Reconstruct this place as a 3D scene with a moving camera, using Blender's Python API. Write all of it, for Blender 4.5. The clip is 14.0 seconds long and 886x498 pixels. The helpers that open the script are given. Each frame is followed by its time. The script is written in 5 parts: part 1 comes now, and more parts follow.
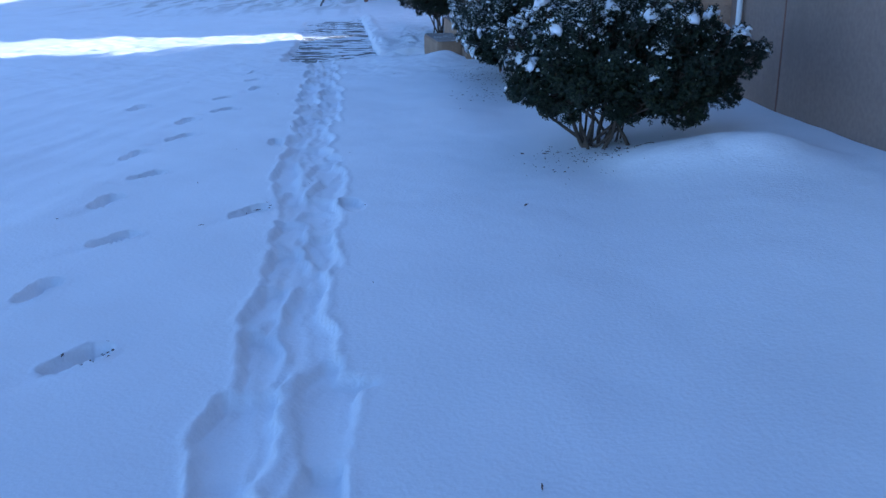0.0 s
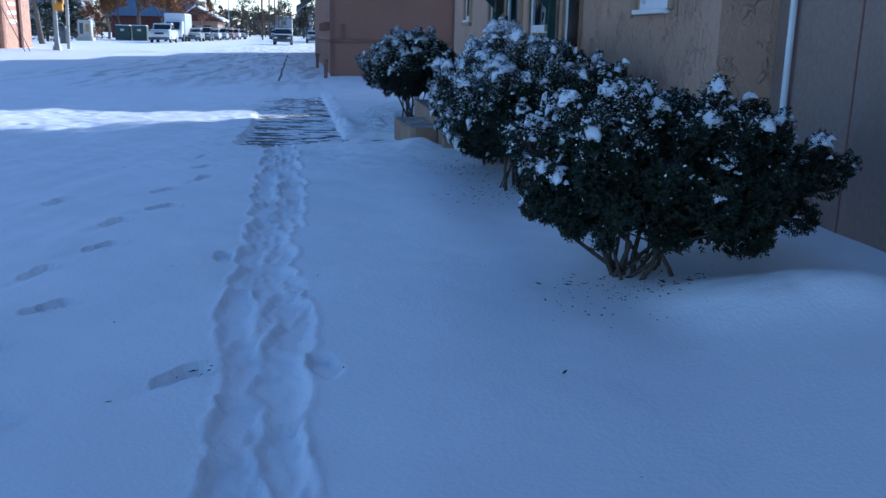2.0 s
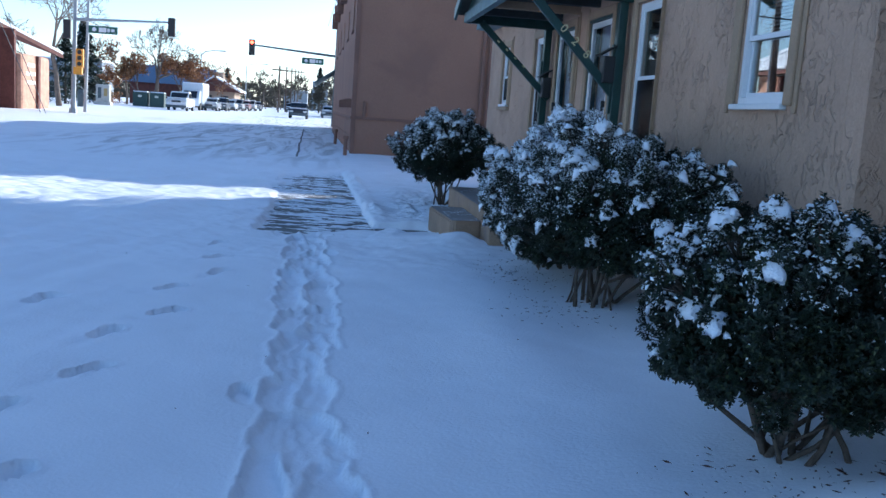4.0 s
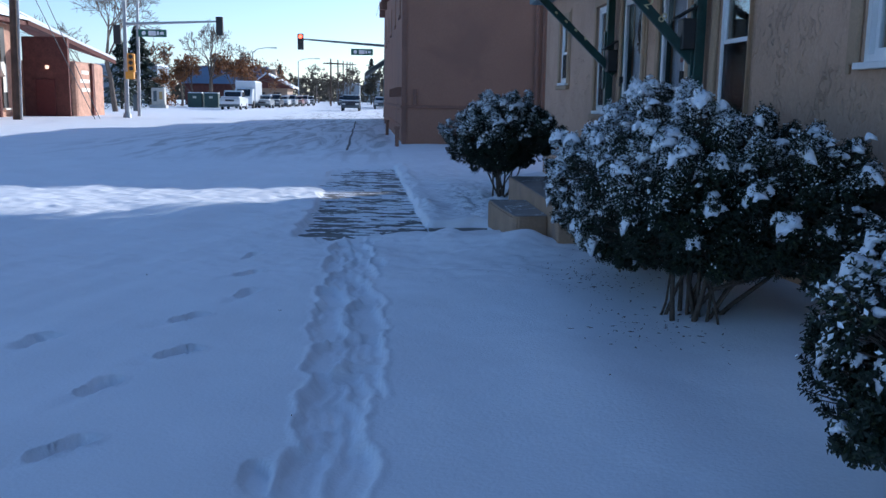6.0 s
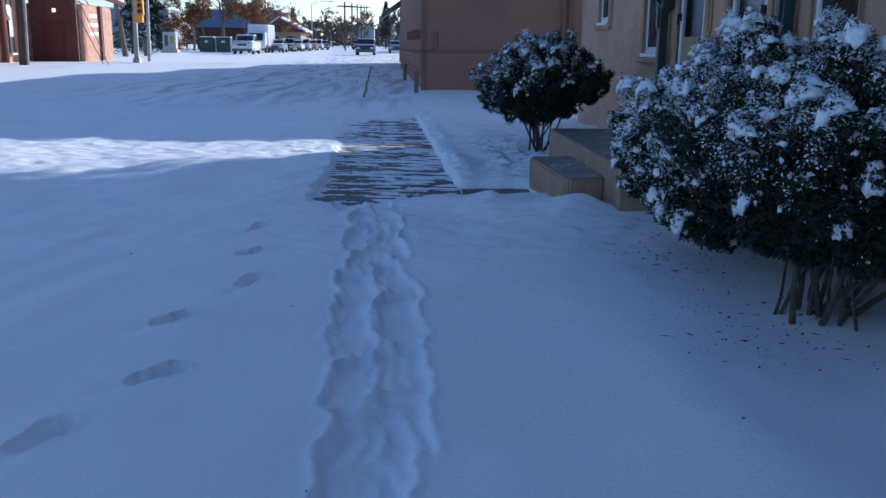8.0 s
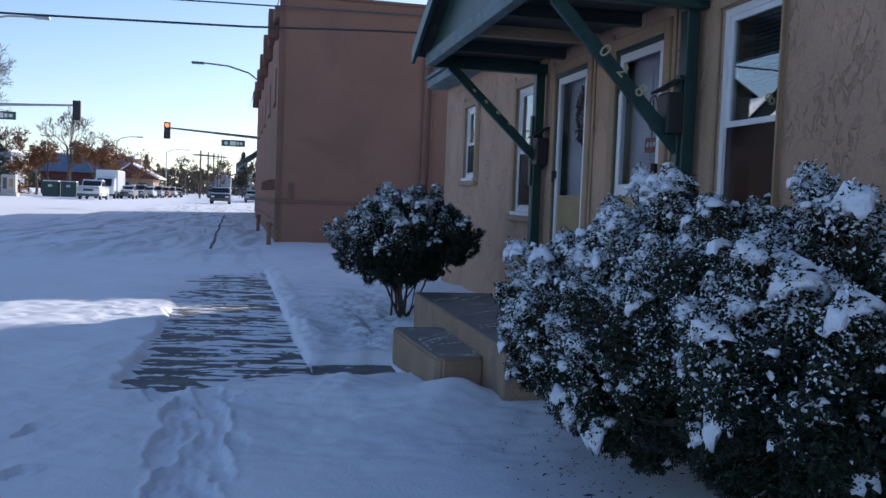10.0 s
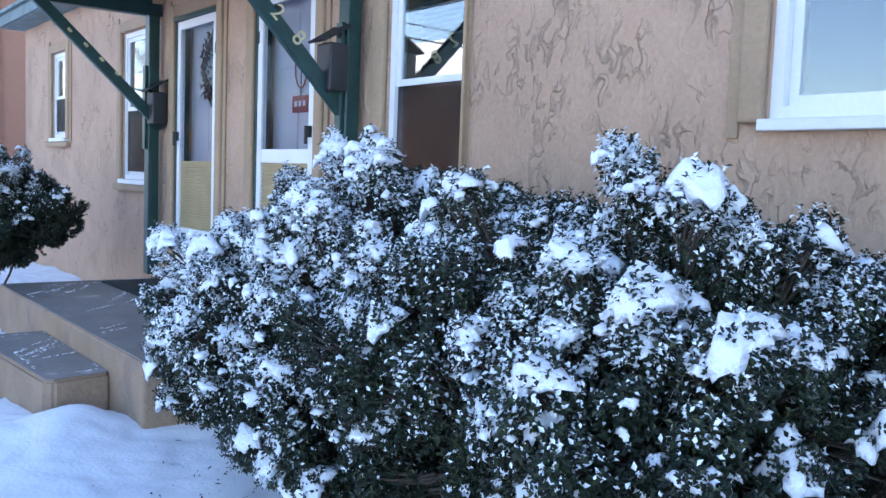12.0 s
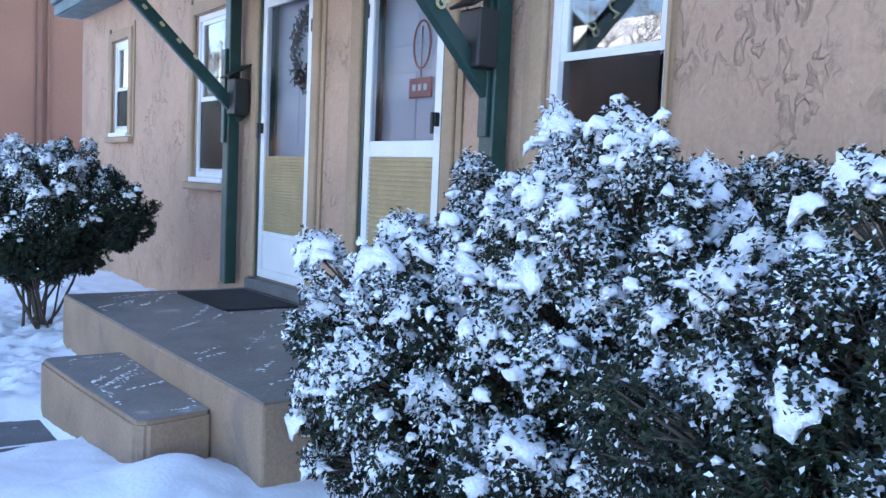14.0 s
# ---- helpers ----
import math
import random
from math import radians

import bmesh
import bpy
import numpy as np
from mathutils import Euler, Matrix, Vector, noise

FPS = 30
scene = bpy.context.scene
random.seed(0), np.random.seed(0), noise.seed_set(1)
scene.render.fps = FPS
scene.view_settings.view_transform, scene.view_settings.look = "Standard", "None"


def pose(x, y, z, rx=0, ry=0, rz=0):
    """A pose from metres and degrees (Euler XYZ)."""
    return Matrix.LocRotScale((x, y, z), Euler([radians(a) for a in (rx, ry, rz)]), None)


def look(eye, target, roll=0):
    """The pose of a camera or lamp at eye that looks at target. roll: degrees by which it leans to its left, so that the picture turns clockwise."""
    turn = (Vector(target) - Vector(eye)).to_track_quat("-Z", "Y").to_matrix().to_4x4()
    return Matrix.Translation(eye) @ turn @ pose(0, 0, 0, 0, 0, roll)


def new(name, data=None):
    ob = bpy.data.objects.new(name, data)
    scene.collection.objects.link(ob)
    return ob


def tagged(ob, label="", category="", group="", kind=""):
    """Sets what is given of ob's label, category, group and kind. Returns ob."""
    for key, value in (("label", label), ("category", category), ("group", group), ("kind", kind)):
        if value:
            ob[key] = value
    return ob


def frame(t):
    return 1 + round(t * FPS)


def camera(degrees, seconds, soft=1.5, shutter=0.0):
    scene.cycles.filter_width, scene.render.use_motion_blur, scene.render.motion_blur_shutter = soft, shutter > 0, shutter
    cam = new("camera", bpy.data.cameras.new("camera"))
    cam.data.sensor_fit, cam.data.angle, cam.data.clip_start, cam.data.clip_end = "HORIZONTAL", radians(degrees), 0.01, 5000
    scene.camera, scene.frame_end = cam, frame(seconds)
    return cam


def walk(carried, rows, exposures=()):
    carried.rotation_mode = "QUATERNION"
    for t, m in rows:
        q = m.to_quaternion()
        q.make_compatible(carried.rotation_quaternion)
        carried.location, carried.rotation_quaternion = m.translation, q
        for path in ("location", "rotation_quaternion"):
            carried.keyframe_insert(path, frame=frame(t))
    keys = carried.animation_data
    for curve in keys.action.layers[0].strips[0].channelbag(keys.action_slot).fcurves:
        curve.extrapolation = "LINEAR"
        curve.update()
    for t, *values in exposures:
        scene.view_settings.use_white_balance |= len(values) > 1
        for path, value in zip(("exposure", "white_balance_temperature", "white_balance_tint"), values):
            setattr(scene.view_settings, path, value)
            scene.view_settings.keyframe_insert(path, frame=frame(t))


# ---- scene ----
cam = camera(53.3, 14.0)
PATH = [
    (0, (0.461, 0.294, 1.269), (0.619, 2.186, 0.64), -0.8),
    (0.5, (0.417, 0.633, 1.249), (0.698, 2.52, 0.647), 1.0),
    (1, (0.389, 0.952, 1.272), (0.754, 2.852, 0.768), 1.4),
    (1.5, (0.43, 1.323, 1.299), (0.746, 3.243, 0.835), 0.6),
    (2, (0.346, 1.651, 1.272), (0.62, 3.576, 0.802), 1.2),
    (2.5, (0.295, 1.958, 1.252), (0.463, 3.88, 0.725), 1.9),
    (3, (0.327, 2.294, 1.249), (0.416, 4.187, 0.611), 2.1),
    (3.5, (0.248, 2.599, 1.262), (0.464, 4.52, 0.746), 5.1),
    (4, (0.12, 2.878, 1.283), (0.385, 4.838, 0.986), 4.0),
    (4.2, (0.164, 2.98, 1.282), (0.376, 4.954, 1.038), 3.0),
    (6.3, (0.22, 4.039, 1.259), (0.314, 6.003, 0.889), -0.3),
    (6.5, (0.211, 4.122, 1.249), (0.205, 6.083, 0.854), -2.0),
    (7, (0.143, 4.42, 1.229), (0.157, 6.37, 0.787), -0.5),
    (7.2, (0.106, 4.523, 1.239), (0.137, 6.469, 0.779), -0.4),
    (9.3, (0.186, 5.944, 1.237), (0.37, 7.905, 0.89), 2.0),
    (9.5, (0.229, 6.031, 1.262), (0.466, 8.002, 1.016), 0.7),
    (10, (0.234, 6.291, 1.246), (0.65, 8.244, 1.135), 2.2),
    (10.5, (0.195, 6.621, 1.257), (0.778, 8.528, 1.105), 3.3),
    (11, (0.291, 6.9, 1.258), (1.057, 8.737, 1.057), 1.2),
    (11.5, (0.351, 7.085, 1.277), (1.407, 8.773, 1.091), 1.9),
    (12, (0.307, 7.316, 1.283), (1.534, 8.887, 1.119), 2.1),
    (12.5, (0.378, 7.563, 1.279), (1.56, 9.169, 1.13), 1.8),
    (13, (0.408, 7.795, 1.28), (1.446, 9.499, 1.142), -0.2),
    (13.5, (0.359, 8.124, 1.247), (1.418, 9.814, 1.096), 0.3),
    (14, (0.361, 8.383, 1.22), (1.531, 9.998, 1.063), 2.5),
]
EXPOSURES = [(0.0, 0.97, 5200, 12), (1.0, 0.77, 5250, 12), (1.5, 0.42, 5250, 12), (2.2, 0.34, 5000, 8), (2.6, 0.37, 4900, 8), (3.0, 1.02, 5250, 8), (4.0, 0.67, 5500, 8), (4.2, 0.57, 5500, 8), (6.5, 0.1, 5400, 12), (9.5, 0.08, 5750, 14), (10.5, 0.35, 6350, 18), (11.0, 0.65, 6550, 18), (11.5, 1.38, 6620, 16), (12.0, 2.15, 6370, 16), (13.0, 1.83, 6370, 16), (13.5, 1.85, 6320, 16), (14.0, 2.14, 6320, 16)]
walk(cam, [(t, look(eye, target, roll)) for t, eye, target, roll in PATH], EXPOSURES)

# ---- light ----
SUN_AZ, SUN_EL = 43.0, 19.5          # degrees from +y towards +x, and above the horizon
world = bpy.data.worlds.new("world")
scene.world = world
world.use_nodes = True
wn = world.node_tree
sky = wn.nodes.new("ShaderNodeTexSky")
sky.sky_type = "NISHITA"
sky.sun_disc = False
sky.sun_elevation = radians(SUN_EL)
sky.sun_rotation = radians(SUN_AZ)
sky.altitude = 1600
sky.air_density, sky.dust_density, sky.ozone_density = 1.0, 2.0, 2.0
wn.links.new(sky.outputs[0], wn.nodes["Background"].inputs[0])
wn.nodes["Background"].inputs[1].default_value = 0.15
sun_data = bpy.data.lights.new("sun", "SUN")
sun_data.energy, sun_data.angle, sun_data.color = 5.0, radians(0.53), (1.0, 0.93, 0.82)
sun = new("sun", sun_data)
az, el = radians(SUN_AZ), radians(SUN_EL)
sun.matrix_world = look((math.sin(az) * 60, math.cos(az) * 60, math.tan(el) * 60), (0, 0, 0))


# ---- materials ----
def material(name, base, rough=0.7, metal=0.0, vary=0.12, scale=6.0, grain=60.0, bump=0.0, bump_scale=40.0, stain=None, stain_scale=1.2, stain_at=0.58, spec=0.5, coat=0.0, per_object=0.0):
    """Base colour varied at two scales, optional stains of a second colour, and a fine bump."""
    m = bpy.data.materials.new(name)
    m.use_nodes = True
    t = m.node_tree
    b = t.nodes["Principled BSDF"]
    b.inputs["Roughness"].default_value = rough
    b.inputs["Metallic"].default_value = metal
    b.inputs["Specular IOR Level"].default_value = spec
    b.inputs["Coat Weight"].default_value = coat
    co = t.nodes.new("ShaderNodeTexCoord")
    geo = t.nodes.new("ShaderNodeNewGeometry")

    def tex(sc, detail=4.0, distort=0.0):
        n = t.nodes.new("ShaderNodeTexNoise")
        n.inputs["Scale"].default_value, n.inputs["Detail"].default_value, n.inputs["Distortion"].default_value = sc, detail, distort
        t.links.new(geo.outputs["Position"], n.inputs["Vector"])
        return n.outputs["Fac"]

    def mix(kind, fac, a, c):
        n = t.nodes.new("ShaderNodeMix")
        n.data_type, n.blend_type = "RGBA", kind
        for k, v in ((0, fac), (6, a), (7, c)):
            if hasattr(v, "links"):
                t.links.new(v, n.inputs[k])
            else:
                n.inputs[k].default_value = v
        return n.outputs[2]

    def ramp(v, lo, hi, a, c):
        n = t.nodes.new("ShaderNodeMapRange")
        n.inputs[1].default_value, n.inputs[2].default_value, n.inputs[3].default_value, n.inputs[4].default_value = lo, hi, a, c
        t.links.new(v, n.inputs[0])
        return n.outputs[0]

    def grey(v):
        n = t.nodes.new("ShaderNodeCombineColor")
        for k in range(3):
            t.links.new(v, n.inputs[k])
        return n.outputs[0]

    col = (*base, 1)
    big = grey(ramp(tex(scale), 0.3, 0.7, 1 - vary, 1 + vary))
    col = mix("MULTIPLY", 1.0, col, big)
    fine = grey(ramp(tex(grain, 6.0), 0.3, 0.7, 1 - vary * 0.8, 1 + vary * 0.8))
    col = mix("MULTIPLY", 1.0, col, fine)
    if stain:
        col = mix("MIX", ramp(tex(stain_scale, 7.0, 0.6), stain_at, stain_at + 0.1, 0.0, 0.85), col, (*stain, 1))
    if per_object:
        info = t.nodes.new("ShaderNodeObjectInfo")
        col = mix("MULTIPLY", 1.0, col, grey(ramp(info.outputs["Random"], 0, 1, 1 - per_object, 1 + per_object)))
    t.links.new(col, b.inputs["Base Color"])
    if bump:
        n = t.nodes.new("ShaderNodeBump")
        n.inputs["Strength"].default_value, n.inputs["Distance"].default_value = bump, 0.02
        t.links.new(tex(bump_scale, 5.0), n.inputs["Height"])
        t.links.new(n.outputs[0], b.inputs["Normal"])
    return m


def glow(name, col, power):
    m = bpy.data.materials.new(name)
    m.use_nodes = True
    b = m.node_tree.nodes["Principled BSDF"]
    b.inputs["Base Color"].default_value = (*col, 1)
    b.inputs["Emission Color"].default_value = (*col, 1)
    b.inputs["Emission Strength"].default_value = power
    return m


def window_glass(name, tint=(0.9, 0.95, 0.95), rough=0.02, head_on=0.09, grazing=0.75, power=2.5):
    """A clear pane whose gloss grows towards grazing sight."""
    m = bpy.data.materials.new(name)
    m.use_nodes = True
    t = m.node_tree
    t.nodes.remove(t.nodes["Principled BSDF"])
    clear, gloss, mixer, lw, pw, rng_ = (t.nodes.new("ShaderNode" + k) for k in ("BsdfTransparent", "BsdfGlossy", "MixShader", "LayerWeight", "Math", "MapRange"))
    clear.inputs[0].default_value = (*tint, 1)
    gloss.inputs["Roughness"].default_value = rough
    lw.inputs[0].default_value = 0.5
    pw.operation = "POWER"
    pw.inputs[1].default_value = power
    t.links.new(lw.outputs["Facing"], pw.inputs[0])
    t.links.new(pw.outputs[0], rng_.inputs[0])
    rng_.inputs[3].default_value, rng_.inputs[4].default_value = head_on, grazing
    t.links.new(rng_.outputs[0], mixer.inputs[0])
    t.links.new(clear.outputs[0], mixer.inputs[1])
    t.links.new(gloss.outputs[0], mixer.inputs[2])
    t.links.new(mixer.outputs[0], t.nodes["Material Output"].inputs[0])
    return m


SNOW = material("snow", (0.86, 0.88, 0.92), 0.65, vary=0.035, scale=1.3, grain=140, bump=0.2, bump_scale=55, spec=0.3)
def tyre_marks(m):
    """Packed, dirty tyre tracks in the street, beyond the shovelled walk."""
    t = m.node_tree
    b = t.nodes["Principled BSDF"]
    old = b.inputs["Base Color"].links[0].from_socket
    geo, sep, warp, tex = (t.nodes.new("ShaderNode" + k) for k in ("NewGeometry", "SeparateXYZ", "Mapping", "TexNoise"))
    warp.inputs["Scale"].default_value = (1.5, 0.16, 1.0)
    warp.inputs["Rotation"].default_value = (0, 0, radians(12))
    t.links.new(geo.outputs["Position"], warp.inputs["Vector"])
    t.links.new(geo.outputs["Position"], sep.inputs[0])
    t.links.new(warp.outputs[0], tex.inputs["Vector"])
    tex.inputs["Scale"].default_value, tex.inputs["Detail"].default_value, tex.inputs["Distortion"].default_value = 1.1, 6.0, 1.6

    def span(v, a, bb, c, d):
        up, dn, mul = t.nodes.new("ShaderNodeMapRange"), t.nodes.new("ShaderNodeMapRange"), t.nodes.new("ShaderNodeMath")
        up.inputs[1].default_value, up.inputs[2].default_value = a, bb
        dn.inputs[1].default_value, dn.inputs[2].default_value, dn.inputs[3].default_value, dn.inputs[4].default_value = c, d, 1, 0
        t.links.new(v, up.inputs[0])
        t.links.new(v, dn.inputs[0])
        mul.operation = "MULTIPLY"
        t.links.new(up.outputs[0], mul.inputs[0])
        t.links.new(dn.outputs[0], mul.inputs[1])
        return mul.outputs[0]

    def times(a, bb):
        mul = t.nodes.new("ShaderNodeMath")
        mul.operation = "MULTIPLY"
        t.links.new(a, mul.inputs[0])
        t.links.new(bb, mul.inputs[1])
        return mul.outputs[0]

    streak = t.nodes.new("ShaderNodeMapRange")
    streak.inputs[1].default_value, streak.inputs[2].default_value, streak.inputs[4].default_value = 0.46, 0.64, 0.62
    t.links.new(tex.outputs["Fac"], streak.inputs[0])
    fac = times(streak.outputs[0], times(span(sep.outputs[1], 21, 28, 60, 240), span(sep.outputs[0], -9, -5, 0.2, 0.5)))
    mixer = t.nodes.new("ShaderNodeMix")
    mixer.data_type = "RGBA"
    t.links.new(fac, mixer.inputs[0])
    t.links.new(old, mixer.inputs[6])
    mixer.inputs[7].default_value = (0.2, 0.19, 0.19, 1)
    t.links.new(mixer.outputs[2], b.inputs["Base Color"])


tyre_marks(SNOW)
SNOW_CLUMP = material("clumped_snow", (0.87, 0.89, 0.93), 0.7, vary=0.03, scale=9, grain=160, bump=0.35, bump_scale=120, spec=0.3)
CONCRETE = material("wet_concrete", (0.14, 0.137, 0.135), 0.7, spec=0.25, vary=0.22, scale=3.5, grain=90, bump=0.25, bump_scale=110, stain=(0.19, 0.185, 0.18), stain_scale=4, per_object=0.12)
PLATFORM = material("painted_concrete", (0.33, 0.225, 0.15), 0.8, vary=0.14, scale=3, grain=70, bump=0.4, bump_scale=35, stain=(0.22, 0.16, 0.13), stain_scale=2.6, stain_at=0.55)
PLATFORM_TOP = material("worn_grey_paint", (0.21, 0.19, 0.175), 0.5, vary=0.22, scale=4, grain=70, bump=0.2, stain=(0.5, 0.5, 0.52), stain_scale=4, stain_at=0.64)
TRIM_WHITE = material("white_vinyl", (0.74, 0.75, 0.76), 0.4, vary=0.04, scale=4, grain=90)
GREEN = material("dark_green_paint", (0.014, 0.05, 0.046), 0.38, vary=0.22, scale=7, grain=60, bump=0.15, bump_scale=25, stain=(0.05, 0.1, 0.09), stain_scale=9, stain_at=0.68)
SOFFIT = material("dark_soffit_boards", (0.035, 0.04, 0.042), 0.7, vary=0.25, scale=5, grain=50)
TEAL_EDGE = material("weathered_teal_fascia", (0.11, 0.17, 0.18), 0.6, vary=0.22, scale=6, grain=60, stain=(0.3, 0.33, 0.33), stain_scale=8, stain_at=0.62)
SHINGLE = material("dark_shingles", (0.06, 0.055, 0.05), 0.9, vary=0.3, scale=8, grain=60, bump=0.4)
BROWN_WALL = material("brown_painted_brick", (0.27, 0.145, 0.098), 0.85, vary=0.07, scale=0.7, grain=25, bump=0.25, bump_scale=14, stain=(0.23, 0.125, 0.088), stain_scale=0.5, stain_at=0.56)
BROWN_TRIM = material("brown_painted_trim", (0.2, 0.105, 0.075), 0.8, vary=0.12, scale=2, grain=30)
GREY_WALL = material("weathered_grey_stucco", (0.27, 0.2, 0.165), 0.85, vary=0.12, scale=0.9, grain=30, bump=0.3, bump_scale=22, stain=(0.22, 0.165, 0.135), stain_scale=1.1, stain_at=0.55)
LEAF = material("dark_boxwood_leaf", (0.011, 0.021, 0.011), 0.5, vary=0.4, scale=7, grain=60, spec=0.4)
LEAF_OLIVE = material("olive_boxwood_leaf", (0.042, 0.052, 0.022), 0.5, vary=0.35, scale=7, grain=60, spec=0.4)
LEAF_FROST = material("frosted_leaf", (0.78, 0.82, 0.86), 0.7, vary=0.22, scale=25, grain=90)
BARK = material("grey_brown_bark", (0.085, 0.065, 0.05), 0.9, vary=0.3, scale=18, grain=90, bump=0.5, bump_scale=60)
TWIG = material("grey_twig_bark", (0.16, 0.125, 0.1), 0.9, vary=0.2, scale=4, grain=40)
DARK_METAL = material("dark_metal", (0.03, 0.03, 0.032), 0.45, 0.6, vary=0.15)
GALV = material("galvanised_steel", (0.34, 0.36, 0.38), 0.5, 0.7, vary=0.12, scale=2, grain=30)
BLACK = material("black_paint", (0.02, 0.02, 0.022), 0.5, vary=0.15)
GLASS = window_glass("window_glass", (0.9, 0.95, 0.95), 0.015, 0.17, 0.75, 2.0)
GLASS_SCREEN = window_glass("storm_door_glass", (0.8, 0.81, 0.83), 0.04, 0.012, 0.1, 5)
SCREEN = window_glass("insect_screen", (0.3, 0.3, 0.32), 0.25, 0.02, 0.12, 3)
INNER_DOOR = material("pale_grey_door_paint", (0.62, 0.62, 0.66), 0.55, vary=0.06)
# the rooms' lack of light is put into this dark colour
INSIDE = material("darkened_interior", (0.06, 0.055, 0.05), 0.9, vary=0.2)
BLIND = material("cream_blind", (0.27, 0.27, 0.26), 0.8, vary=0.05)
TAN_SLATS = material("tan_ribbed_panel", (0.4, 0.3, 0.16), 0.65, vary=0.1, scale=5)
RUBBER = material("black_rubber_mat", (0.018, 0.018, 0.02), 0.85, vary=0.3, grain=120, bump=0.5, bump_scale=150)
GOLD = material("pale_gold_numerals", (0.62, 0.55, 0.33), 0.4, 0.3, vary=0.1)
WREATH = material("dried_brown_wreath", (0.07, 0.035, 0.028), 0.9, vary=0.4, scale=30, grain=90)
RED_SIGN = material("faded_red_sign", (0.3, 0.08, 0.07), 0.7, vary=0.1)


def stucco(name, base, deep):
    """Knockdown stucco: broad raised flakes over a flat coat, in relief, with shade painted into the hollows."""
    m = material(name, base, 0.88, vary=0.09, scale=1.1, grain=45, stain=deep, stain_scale=0.9, stain_at=0.62)
    t = m.node_tree
    b = t.nodes["Principled BSDF"]
    geo = t.nodes.new("ShaderNodeNewGeometry")
    flat = t.nodes.new("ShaderNodeMapping")
    flat.inputs["Scale"].default_value = (1, 1.25, 0.8)
    t.links.new(geo.outputs["Position"], flat.inputs["Vector"])
    a, c, add, ramp, bmp = (t.nodes.new("ShaderNode" + k) for k in ("TexNoise", "TexNoise", "Math", "MapRange", "Bump"))
    a.inputs["Scale"].default_value, a.inputs["Detail"].default_value, a.inputs["Distortion"].default_value = 13.0, 11.0, 0.7
    c.inputs["Scale"].default_value, c.inputs["Detail"].default_value = 70.0, 3.0
    for n in (a, c):
        t.links.new(flat.outputs[0], n.inputs["Vector"])
    ramp.inputs[1].default_value, ramp.inputs[2].default_value = 0.5, 0.6
    zone, zmap, zmul = (t.nodes.new("ShaderNode" + k) for k in ("TexNoise", "MapRange", "Math"))
    zone.inputs["Scale"].default_value, zone.inputs["Detail"].default_value = 3.2, 3.0
    t.links.new(geo.outputs["Position"], zone.inputs["Vector"])
    zmap.inputs[1].default_value, zmap.inputs[2].default_value, zmap.inputs[3].default_value = 0.44, 0.6, 0.12
    t.links.new(zone.outputs["Fac"], zmap.inputs[0])
    zmul.operation = "MULTIPLY"
    t.links.new(ramp.outputs[0], zmul.inputs[0])
    t.links.new(zmap.outputs[0], zmul.inputs[1])
    t.links.new(a.outputs["Fac"], ramp.inputs[0])
    add.operation = "MULTIPLY_ADD"
    t.links.new(c.outputs["Fac"], add.inputs[0])
    add.inputs[1].default_value = 0.25
    t.links.new(zmul.outputs[0], add.inputs[2])
    bmp.inputs["Strength"].default_value, bmp.inputs["Distance"].default_value = 0.9, 0.02
    t.links.new(add.outputs[0], bmp.inputs["Height"])
    t.links.new(bmp.outputs[0], b.inputs["Normal"])
    old = b.inputs["Base Color"].links[0].from_socket
    # darken the colour where the relief is low, as shade between flakes
    worn, rim = t.nodes.new("ShaderNodeMix"), t.nodes.new("ShaderNodeMapRange")
    worn.data_type, worn.blend_type = "RGBA", "MULTIPLY"
    rim.inputs[1].default_value, rim.inputs[2].default_value, rim.inputs[3].default_value, rim.inputs[4].default_value = 0.36, 0.6, 0.6, 0.0
    t.links.new(a.outputs["Fac"], rim.inputs[0])
    t.links.new(rim.outputs[0], worn.inputs[0])
    t.links.new(old, worn.inputs[6])
    worn.inputs[7].default_value = (0.88, 0.86, 0.84, 1)
    t.links.new(worn.outputs[2], b.inputs["Base Color"])
    return m


STUCCO = stucco("tan_stucco", (0.49, 0.325, 0.225), (0.43, 0.28, 0.19))
STUCCO_TRIM = material("smooth_tan_stucco", (0.38, 0.26, 0.165), 0.85, vary=0.1, scale=3, grain=50, bump=0.3, bump_scale=45)


# ---- builders ----
BASE = {}


def thing(name, at, label, category, group="", kind=""):
    ob = new(name)
    ob.location = at
    ob.empty_display_size = 0.1
    BASE[ob.name] = Vector(at)
    return tagged(ob, label, category, group, kind)


def part(name, bm, mat, parent=None, label="", smooth=False):
    """Links a bmesh, written in the world's coordinates, as one mesh object under parent."""
    me = bpy.data.meshes.new(name)
    off = BASE.get(parent.name, Vector((0, 0, 0))) if parent else Vector((0, 0, 0))
    if parent:
        bmesh.ops.translate(bm, vec=-off, verts=bm.verts)
    bm.to_mesh(me)
    bm.free()
    if smooth:
        me.polygons.foreach_set("use_smooth", [True] * len(me.polygons))
    for x in mat if isinstance(mat, (list, tuple)) else [mat]:
        me.materials.append(x)
    ob = new(name, me)
    if parent:
        ob.parent = parent
        BASE[ob.name] = off
    if label:
        ob["label"] = label
    return ob


def box(x0, y0, z0, x1, y1, z1, bevel=0.0, bm=None):
    bm = bm or bmesh.new()
    m = Matrix.LocRotScale(((x0 + x1) / 2, (y0 + y1) / 2, (z0 + z1) / 2), None, (abs(x1 - x0), abs(y1 - y0), abs(z1 - z0)))
    vs = bmesh.ops.create_cube(bm, size=1, matrix=m)["verts"]
    if bevel:
        es = {e for v in vs for e in v.link_edges}
        bmesh.ops.bevel(bm, geom=list(es), offset=bevel, segments=2, profile=0.5, affect="EDGES")
    return bm


